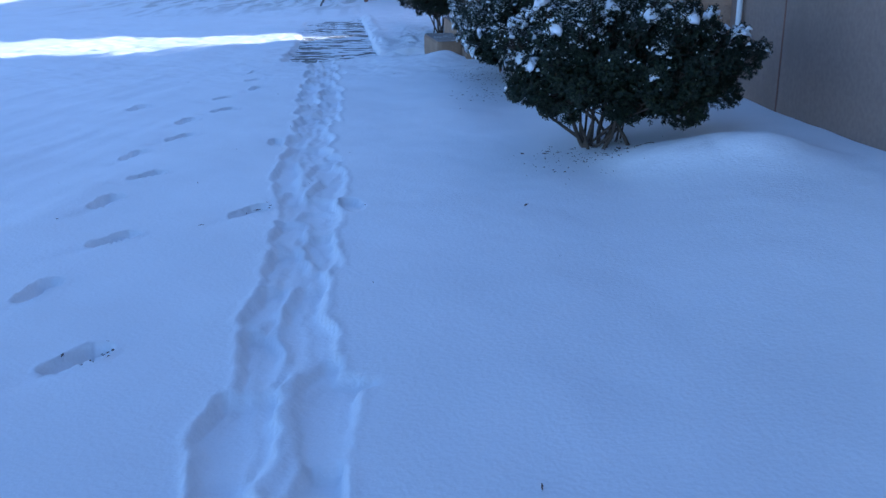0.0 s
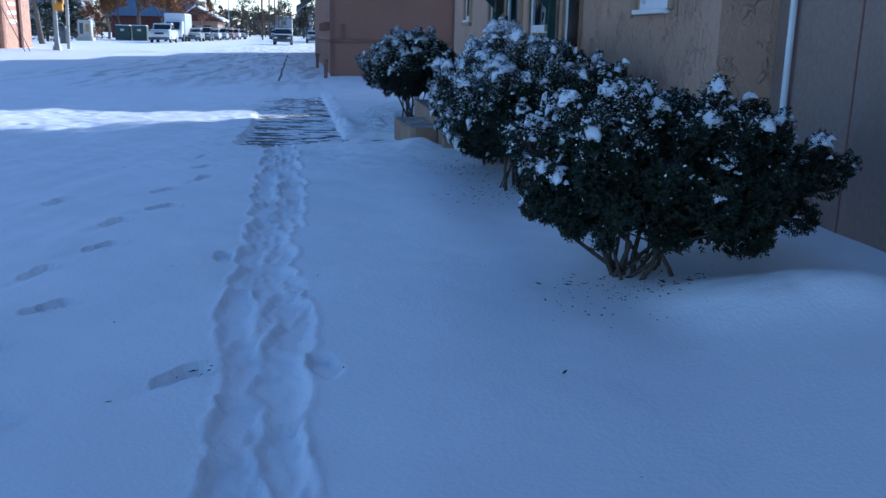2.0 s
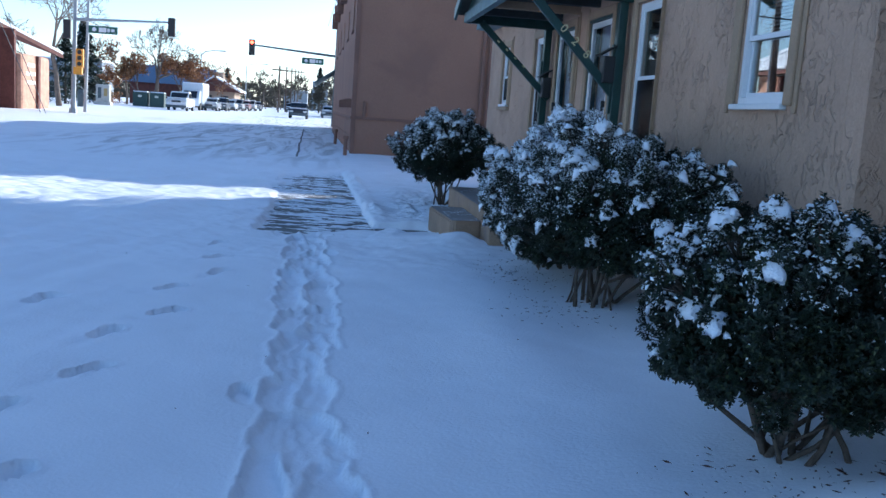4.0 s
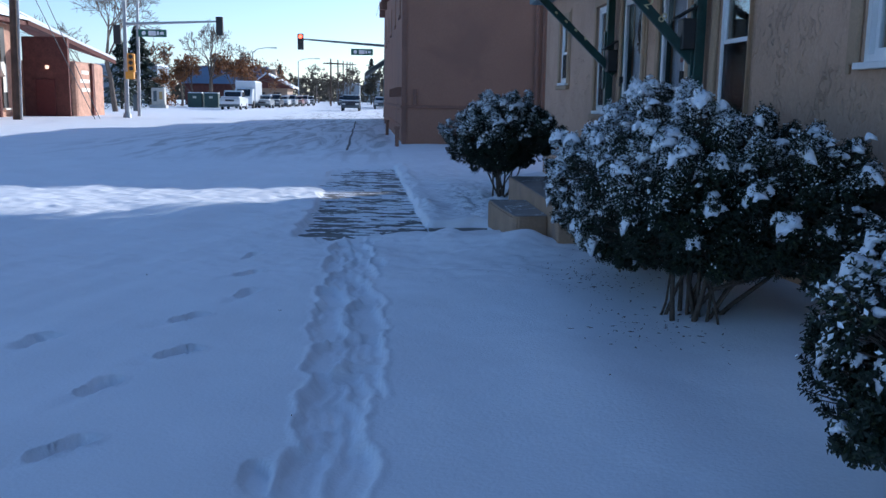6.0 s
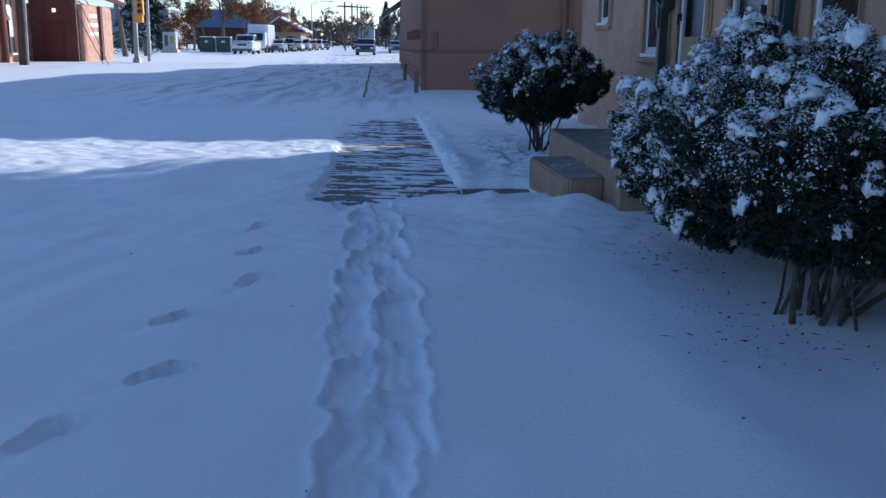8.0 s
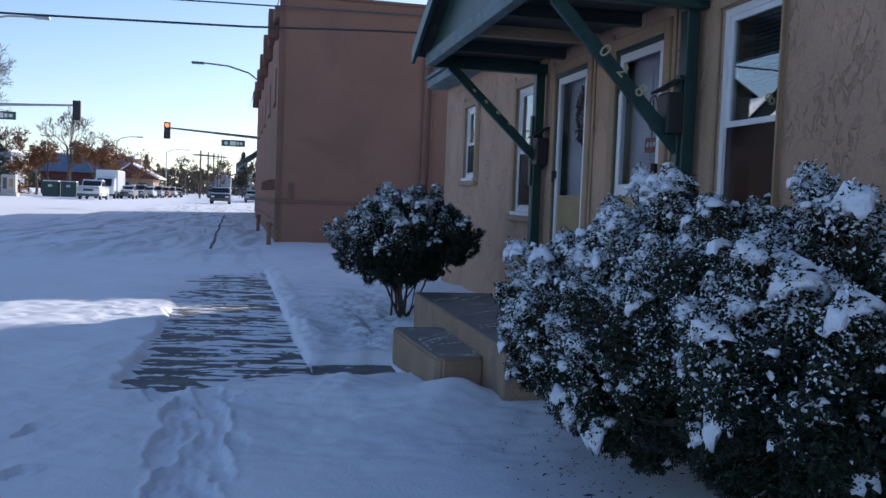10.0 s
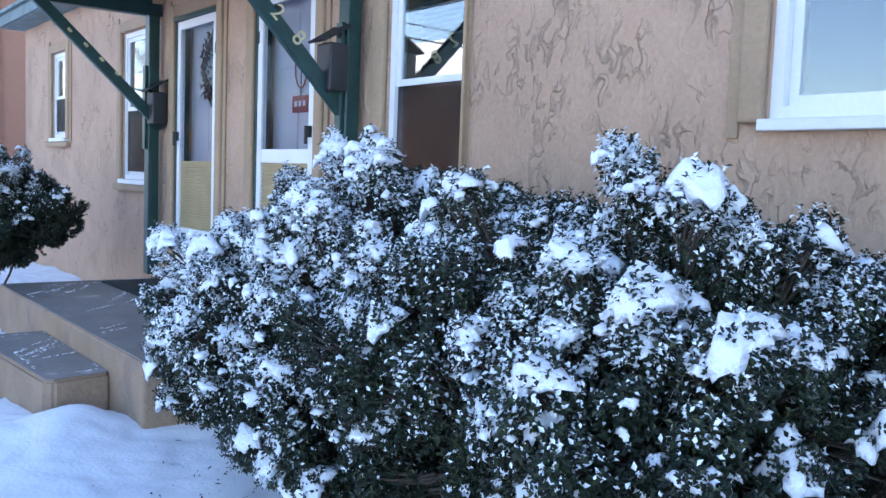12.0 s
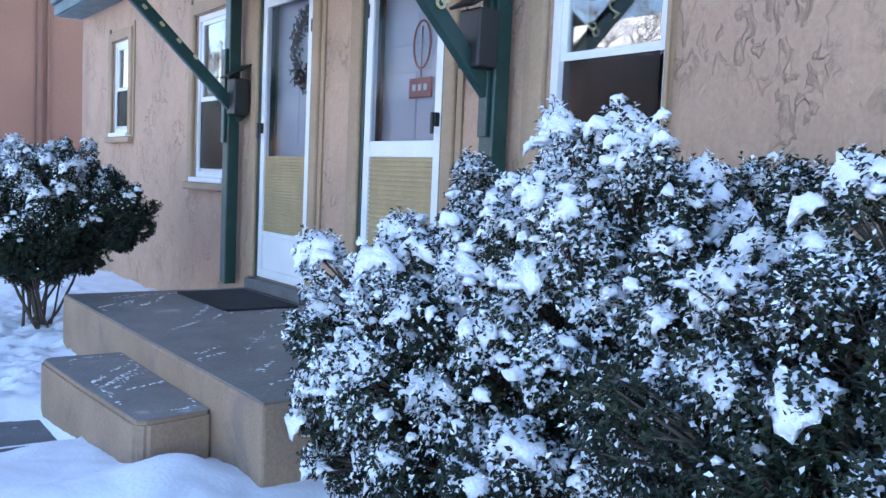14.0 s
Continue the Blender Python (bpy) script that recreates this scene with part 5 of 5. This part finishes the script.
part("entry_pier", box(-18.098, 61.2, -0.2, -17.95, 61.6, 3.2, 0.02), BRICK_DARK, church)
for j, (w0, w1) in enumerate(((59.6, 60.9), (59.3, 61.0), (59.5, 61.0))):
    part("lettering_bar", box(-18.097, w0, 2.5 - j * 0.52, -18.07, w1, 2.72 - j * 0.52), PANEL, church)
def roof_plane(name, corners, lo, hi, mat):
    """A slab between heights lo and hi over four corners of a sloping plane."""
    bm = bmesh.new()
    rows = [[bm.verts.new((x, y, z + h)) for x, y, z in corners] for h in (lo, hi)]
    bm.faces.new(rows[0][::-1])
    bm.faces.new(rows[1])
    for k in range(4):
        bm.faces.new((rows[0][k], rows[0][(k + 1) % 4], rows[1][(k + 1) % 4], rows[1][k]))
    bmesh.ops.recalc_face_normals(bm, faces=bm.faces)
    part(name, bm, mat, church)


ENTRY = [(-20.2, 57.4, 5.2), (-17.5, 64.7, 3.3), (-23.5, 66.0, 5.2), (-27.5, 57.4, 9.2)]
roof_plane("porch_roof", ENTRY, 0.0, 0.25, BRICK_DARK)
roof_plane("porch_roof_snow", ENTRY, 0.254, 0.42, SNOW)

# ---- roadside boxes and monument ----
BOX_GREEN = material("green_utility_cabinet", (0.035, 0.07, 0.06), 0.5, vary=0.12)
STONE = material("pale_carved_stone", (0.5, 0.47, 0.42), 0.8, vary=0.15, scale=3, grain=20)
for x0 in (-23.0, -21.1):
    g = thing("utility_cabinet", (x0 + 0.8, 112, 0), "dark green steel utility cabinet with snow on top", "utility cabinet", "utility cabinets")
    part("body", box(x0, 111.3, -0.1, x0 + 1.65, 112.6, 1.65, 0.04), BOX_GREEN, g)
    part("label_plate", box(x0 + 0.6, 111.28, 1.05, x0 + 1.0, 111.298, 1.3), PANEL, g)
    part("snow_cap", box(x0 + 0.03, 111.33, 1.651, x0 + 1.62, 112.57, 1.75, 0.04), SNOW, g)
mon = thing("stone_monument", (-23.6, 100, 0), "pale carved stone marker on the snowy corner", "monument")
part("plinth", box(-24.4, 99.4, -0.1, -22.7, 100.6, 0.35, 0.04), STONE, mon)
part("slab", box(-24.2, 99.6, 0.351, -22.85, 100.4, 2.1, 0.05), STONE, mon)
part("carving", box(-24.0, 99.57, 0.7, -23.65, 99.598, 1.8, 0.01), STEEL_DARK, mon)
part("carving", box(-23.4, 99.57, 0.9, -23.05, 99.598, 1.7, 0.01), material("ochre_relief", (0.4, 0.28, 0.12), 0.8), mon)
bin_ = thing("litter_bin", (-20.4, 80, 0), "dark round street litter bin", "litter bin")
part("drum", rod((-20.4, 80, 0), (-20.4, 80, 1.05), 0.32, n=16), STEEL_DARK, bin_)
part("hood", rod((-20.4, 80, 1.06), (-20.4, 80, 1.4), 0.34, 0.2, n=16), STEEL_DARK, bin_)

# ---- vehicles ----
TYRE = material("tyre_rubber", (0.02, 0.02, 0.02), 0.8)
CAR_GLASS = material("dark_car_glass", (0.02, 0.025, 0.03), 0.12, spec=0.8)
LAMP_CLEAR = material("headlamp_plastic", (0.6, 0.6, 0.58), 0.2)


def vehicle(name, label, x, y, turn, paint, length=4.6, width=1.85, height=1.5, bonnet=0.9, cab=(0.28, 0.82), group="cars parked along the street", snow=0.06):
    """A car with its nose at -y before it is turned."""
    c = thing(name, (0, 0, 0), label, "car", group)
    L, W, H = length, width / 2, height
    body = prism([(-L / 2, 0.35), (-L / 2, bonnet - 0.15), (-L / 2 + 0.15, bonnet), (-L / 2 + L * cab[0], bonnet + 0.08), (L / 2 - 0.12, bonnet + 0.06), (L / 2, bonnet - 0.1), (L / 2, 0.35)], "x", -W, W, 0.06)
    part("body", body, paint, c)
    a, b = -L / 2 + L * cab[0], -L / 2 + L * cab[1]
    part("cabin", prism([(a, bonnet + 0.06), (a + 0.55, H), (b - 0.3, H), (b, bonnet + 0.06)], "x", -W + 0.1, W - 0.1, 0.04), paint, c)
    part("windscreen", prism([(a - 0.01, bonnet + 0.1), (a + 0.53, H - 0.06), (a + 0.5, H - 0.06), (a - 0.04, bonnet + 0.1)], "x", -W + 0.2, W - 0.2), CAR_GLASS, c)
    for s in (-1, 1):
        part("side_window", prism([(a + 0.2, bonnet + 0.12), (a + 0.62, H - 0.08), (b - 0.36, H - 0.08), (b - 0.12, bonnet + 0.12)], "x", s * (W - 0.1) - 0.006, s * (W - 0.1) + 0.006), CAR_GLASS, c)
        part("headlamp", box(s * W * 0.72 - 0.18, -L / 2 - 0.02, bonnet - 0.32, s * W * 0.72 + 0.18, -L / 2 + 0.05, bonnet - 0.14, 0.02), LAMP_CLEAR, c)
        for yy in (-L * 0.31, L * 0.31):
            t = part("wheel", rod((s * (W - 0.2), yy, 0.33), (s * (W + 0.01), yy, 0.33), 0.33, n=16), TYRE, c)
            part("rim", rod((s * (W + 0.012), yy, 0.33), (s * (W + 0.02), yy, 0.33), 0.2, n=12), GALV, t)
    part("bumper", box(-W, -L / 2 - 0.08, 0.3, W, -L / 2 - 0.001, 0.55, 0.03), STEEL_DARK, c)
    part("grille", box(-W * 0.45, -L / 2 - 0.03, bonnet - 0.33, W * 0.45, -L / 2 + 0.02, bonnet - 0.14, 0.01), BLACK, c)
    if snow:
        part("roof_snow", box(-W + 0.14, a + 0.55, H, W - 0.14, b - 0.32, H + snow, 0.03), SNOW, c)
        part("bonnet_snow", box(-W + 0.1, -L / 2 + 0.2, bonnet + 0.06, W - 0.1, a - 0.05, bonnet + 0.09 + snow, 0.03), SNOW, c)
    c.matrix_basis = pose(x, y, 0, 0, 0, turn)
    return c


PAINT_WHITE = material("white_car_paint", (0.7, 0.72, 0.74), 0.3, vary=0.04, coat=0.5)
PAINT_DARK = material("dark_blue_car_paint", (0.02, 0.028, 0.045), 0.3, vary=0.08, coat=0.5)
PAINT_SILVER = material("silver_car_paint", (0.33, 0.36, 0.4), 0.35, 0.5, vary=0.06, coat=0.5)
PAINT_RED = material("dull_red_car_paint", (0.2, 0.03, 0.03), 0.35, vary=0.08, coat=0.4)
vehicle("pickup_truck", "white pickup truck with snow on its bonnet, parked at the kerb", -15.2, 97, 0, PAINT_WHITE, 5.6, 2.0, 1.85, 1.15, (0.3, 0.7))
vehicle("car", "dark blue car standing in the snowy street", -3.3, 98, 0, PAINT_DARK, 4.5, 1.9, 1.6, 0.95, (0.25, 0.95), "cars in the street")
vehicle("car", "dark car far down the snowy street", -7.0, 165, 0, PAINT_DARK, 4.5, 1.9, 1.6, 0.95, (0.25, 0.95), "cars in the street")
for k, (p, w) in enumerate(((PAINT_SILVER, "silver"), (PAINT_DARK, "dark blue"), (PAINT_WHITE, "white"), (PAINT_SILVER, "silver"), (PAINT_RED, "dull red"), (PAINT_WHITE, "white"), (PAINT_DARK, "dark blue"))):
    vehicle("car", w + " parked car dusted with snow at the kerb", -14.2 + 0.25 * k, 112.5 + k * 7.5, 0, p, 4.6, 1.85, 1.5 + 0.12 * (k % 2))
for k in range(3):
    vehicle("car", "dark parked car under the bare pavement trees", -0.2 - 0.1 * k, 118 + k * 9, 0, PAINT_DARK if k % 2 else PAINT_SILVER, 4.6, 1.85, 1.5)
van = thing("box_truck", (-13.4, 104, 0), "white box truck with snow on its roof, parked at the kerb", "truck")
part("cargo_box", box(-14.6, 102.2, 0.75, -12.3, 107.5, 3.0, 0.05), PAINT_WHITE, van)
part("cab", prism([(100.2, 0.5), (100.2, 1.3), (100.9, 2.2), (102.19, 2.25), (102.19, 0.5)], "x", -14.45, -12.45, 0.05), PAINT_WHITE, van)
part("windscreen", prism([(100.22, 1.34), (100.86, 2.12), (100.8, 2.14), (100.16, 1.36)], "x", -14.2, -12.7), CAR_GLASS, van)
part("roof_snow", box(-14.55, 102.25, 3.001, -12.35, 107.45, 3.1, 0.04), SNOW, van)
for yy in (101.2, 106):
    for xx in (-14.5, -12.6):
        part("wheel", rod((xx, yy, 0.42), (xx + 0.25, yy, 0.42), 0.42, n=14), TYRE, van)
van.location.x -= 2.3
van.location.y += 6.0


# ---- trees ----
def grow(rng, a, d, length, r, depth, out, bend=0.25, forks=(2, 3), shrink=0.74):
    steps = 3
    for k in range(steps):
        d = d + rng.normal(0, bend * 0.4, 3) + np.array([0, 0, 0.04])
        d /= np.linalg.norm(d)
        b = a + d * length / steps
        out.append((*a, r, *b, r * 0.88))
        a, r = b, r * 0.88
        if depth > 1 and k and rng.random() < 0.55:
            e = d + rng.normal(0, 0.6, 3)
            e /= np.linalg.norm(e)
            grow(rng, a, e, length * 0.6, r * 0.5, depth - 1, out, bend, forks, shrink)
    if depth > 0:
        for k in range(rng.integers(forks[0], forks[1] + 1)):
            e = d + rng.normal(0, 0.48, 3) + np.array([0, 0, 0.12])
            e /= np.linalg.norm(e)
            grow(rng, a, e, length * shrink * rng.uniform(0.8, 1.1), r * 0.68, depth - 1, out, bend, forks, shrink)


def bare_tree(label, x, y, h, seed, depth=5, leaves=0, leaf_mat=None, group="street trees", thick=1.0, big=0.16, fine=0.01):
    rng = np.random.default_rng(seed)
    t = thing("tree", (x, y, 0), label, "tree", group)
    segs = []
    grow(rng, np.array([x, y, -0.1]), np.array([0, 0, 1.0]), h * 0.27, h * 0.022 * thick, depth, segs)
    s = np.array(segs)
    k = h / max(s[:, 6].max(), 0.1)
    o = np.array([x, y, -0.1])
    s[:, :3], s[:, 4:7] = o + (s[:, :3] - o) * k, o + (s[:, 4:7] - o) * k
    s[:, 3], s[:, 7] = np.maximum(s[:, 3], fine), np.maximum(s[:, 7], fine * 0.8)
    main = s[:3]
    v, f = tubes(main, 8)
    raw("trunk", v, f, [TWIG], t, smooth=True)
    v, f = tubes(s[3:], 4)
    raw("crown", v, f, [TWIG], t, label="bare branching crown")
    if leaves:
        tips = s[s[:, 7] <= np.quantile(s[:, 7], 0.6)]
        c = tips[rng.integers(0, len(tips), leaves), 4:7] + rng.normal(0, 0.16, (leaves, 3))
        a, b = rng.normal(size=(leaves, 3)), rng.normal(size=(leaves, 3))
        a *= big * rng.uniform(0.5, 1.0, (leaves, 1)) / np.linalg.norm(a, axis=1)[:, None]
        b = np.cross(a, b)
        b *= big * 0.5 / (np.linalg.norm(b, axis=1)[:, None] + 1e-6)
        v = np.stack([c - a, c + b, c + a, c - b], 1).reshape(-1, 3)
        raw("foliage", v, np.arange(leaves * 4).reshape(-1, 4), [leaf_mat], t)
    return t


def evergreen(label, x, y, h, r, seed, n=2600, group="evergreen trees", lift=0.06, thick=0.022):
    rng = np.random.default_rng(seed)
    t = thing("conifer", (x, y, 0), label, "tree", group)
    part("trunk", rod((x, y, -0.1), (x, y, h * 0.95), h * thick, 0.02), BARK, t)
    u = rng.random(n) ** 0.8
    z = h * (lift + (1 - lift) * u)
    tier = 0.75 + 0.25 * np.cos(u * 46)
    rad = r * (1 - u) ** 0.85 * tier * (0.35 + 0.65 * rng.random(n) ** 0.5) + 0.06
    a = rng.uniform(0, 6.283, n)
    c = np.stack([x + rad * np.cos(a), y + rad * np.sin(a), z - rad * 0.22], 1)
    d = np.stack([np.cos(a), np.sin(a), rng.uniform(-0.7, 0.1, n)], 1) * (0.13 + 0.14 * rng.random((n, 1))) * h / 7
    w = np.stack([-np.sin(a), np.cos(a), rng.normal(0, 0.4, n)], 1) * (0.05 + 0.06 * rng.random((n, 1))) * h / 7
    v = np.stack([c - d, c + w, c + d, c - w], 1).reshape(-1, 3)
    idx = (rng.random(n) < 0.06).astype(int)
    raw("crown", v, np.arange(n * 4).reshape(-1, 4), [NEEDLE, SNOW], t, idx)
    return t


NEEDLE = material("dark_conifer_needles", (0.028, 0.045, 0.03), 0.7, vary=0.3, scale=2, grain=12)
RUST_LEAF = material("dry_rust_leaves", (0.3, 0.13, 0.05), 0.8, vary=0.3, scale=1.5, grain=10)
HAZE_TWIG = material("dull_olive_scrub", (0.1, 0.085, 0.06), 0.9, vary=0.3, scale=0.6, grain=6)
bare_tree("large bare tree with dark spreading branches by the church", -21.0, 76, 12.5, 41, 6, thick=0.85, fine=0.014)
bare_tree("bare spreading street tree behind the parked truck", -22.2, 121, 11.0, 42, 6, thick=1.3, fine=0.022)
bare_tree("young tree holding dry rust-brown leaves", -26.0, 122, 7.8, 43, 5, 1800, RUST_LEAF, big=0.2, fine=0.02)
bare_tree("young tree with clinging rust-brown leaves", -18.2, 124, 7.0, 44, 5, 1800, RUST_LEAF, big=0.2, fine=0.02)
bare_tree("thin bare tree with a few brown leaves", -29.0, 118, 8.0, 45, 5, 300, RUST_LEAF, big=0.2, fine=0.02)
bare_tree("large bare tree across the street, mirrored in the windows", -20.5, 36, 10.5, 46, 6, thick=1.1)
bare_tree("small tree with dense dry rust-brown leaves", -23.6, 119, 6.5, 47, 5, 2200, RUST_LEAF, big=0.2, fine=0.02)
bare_tree("small tree full of dry rust-brown leaves behind the truck", -19.6, 122, 6.8, 48, 5, 2200, RUST_LEAF, big=0.2, fine=0.02)
evergreen("dark green conifer beside the signal pole", -28.2, 110, 9.2, 3.5, 51, 6500)
evergreen("dark green conifer near the church corner", -24.5, 90, 6.5, 2.6, 52, 3000)
evergreen("dark pointed conifer far along the street", -2.8, 205, 10.0, 2.8, 53)
evergreen("dark conifer far behind the blue roof", -23.0, 205, 8.5, 2.8, 54)
# This last one is out of view, added only to trim the sunlit band.
evergreen("unseen pine added behind the house to shade the street", 10.0, 26.2, 12.0, 1.9, 55, 7000, lift=0.58, thick=0.008)
for k in range(16):
    rng = np.random.default_rng(300 + k)
    x = -20 + k * 1.35 + rng.uniform(-0.6, 0.6) if k < 9 else -1.5 + (k - 9) * 1.6
    bare_tree("dull bare tree in the distance down the street", x, rng.uniform(190, 260) if k < 9 else rng.uniform(120, 210), rng.uniform(5.0, 9.5) if k < 9 else rng.uniform(4, 7), 60 + k, 4, 500, HAZE_TWIG, "far street trees", 0.9, 0.3)

# ---- far buildings ----
BLUE_ROOF = material("blue_metal_roof", (0.13, 0.19, 0.28), 0.45, 0.2, vary=0.08, scale=0.5)
BUFF = material("buff_masonry", (0.42, 0.3, 0.22), 0.85, vary=0.1, scale=1)
DULL = material("grey_blue_cladding", (0.25, 0.28, 0.31), 0.8, vary=0.1, scale=0.6)
hall = thing("community_hall", (-23, 146, 0), "hall with a steep blue metal roof and brick end", "building")
part("wall", box(-30, 142, -0.2, -18.5, 152, 3.2), BRICK_DARK, hall)
part("roof", prism([(141, 3.2), (147, 6.0), (153, 3.2)], "x", -31, -18), BLUE_ROOF, hall)
part("chimney", box(-18.0, 145, 2.0, -16.7, 147, 5.6, 0.03), BUFF, hall)
low = thing("house", (-16, 142, 0), "low buff house with a snow-covered roof", "house")
part("wall", box(-19.5, 138, -0.2, -14.2, 146, 2.6), BUFF, low)
part("roof", prism([(-20, 2.6), (-17.2, 4.6), (-13.4, 2.6)], "y", 137.4, 146.5), BRICK_DARK, low)
part("roof_snow", prism([(-20.05, 2.62), (-17.2, 4.65), (-13.3, 2.62), (-13.3, 2.8), (-17.2, 4.85), (-20.05, 2.8)], "y", 137.3, 146.6), SNOW, low)
for k in range(2):
    part("window", box(-18.6 + k * 2.4, 137.96, 0.9, -17.5 + k * 2.4, 137.998, 2.0), BLACK, low)
for x0, x1, y, h, nm in ((-13.5, -7, 262, 5.5, "blue-grey low shop far down the street"), (-6.5, -1.5, 300, 9.5, "pale grey block at the far end of the street"), (1.5, 10, 135, 4.0, "low dull shop beyond the crossing"), (-60, -36, 150, 6, "long dull building behind the church")):
    b = thing("far_building", ((x0 + x1) / 2, y, 0), nm, "building")
    part("wall", box(x0, y, -0.3, x1, y + 8, h), DULL, b)
    part("parapet_snow", box(x0 - 0.1, y - 0.1, h, x1 + 0.1, y + 8.1, h + 0.2, 0.02), SNOW, b)
    n = max(2, int((x1 - x0) / 2))
    for k in range(n):
        part("window", box(x0 + 0.5 + k * (x1 - x0 - 0.5) / n, y - 0.03, 0.9, x0 + 1.4 + k * (x1 - x0 - 0.5) / n, y - 0.002, min(2.4, h - 1)), BLACK, b)
for k in range(6):
    p = thing("utility_pole", (-8.5 - k * 0.3, 150 + k * 28, 0), "thin wooden utility pole far off", "utility pole", "far utility poles")
    part("shaft", rod((-8.5 - k * 0.3, 150 + k * 28, -0.1), (-8.5 - k * 0.3, 150 + k * 28, 7.5 + k), 0.13), WOOD_POLE, p)
    part("crossarm", box(-9.7 - k * 0.3, 149.9 + k * 28, 6.7 + k, -7.3 - k * 0.3, 150.1 + k * 28, 6.9 + k), WOOD_POLE, p)
hedge = np.random.default_rng(8)
n = 5200
c = np.stack([hedge.uniform(-140, 120, n), hedge.uniform(330, 380, n), 7.5 * hedge.random(n) ** 1.5], 1)
a, b = hedge.normal(size=(n, 3)) * 0.7, hedge.normal(size=(n, 3)) * 0.7
v = np.stack([c - a, c + b, c + a, c - b], 1).reshape(-1, 3)
tagged(raw("far_woods", v, np.arange(n * 4).reshape(-1, 4), [HAZE_TWIG]), "dull brown line of bare woods on the horizon", "woods", kind="stuff")
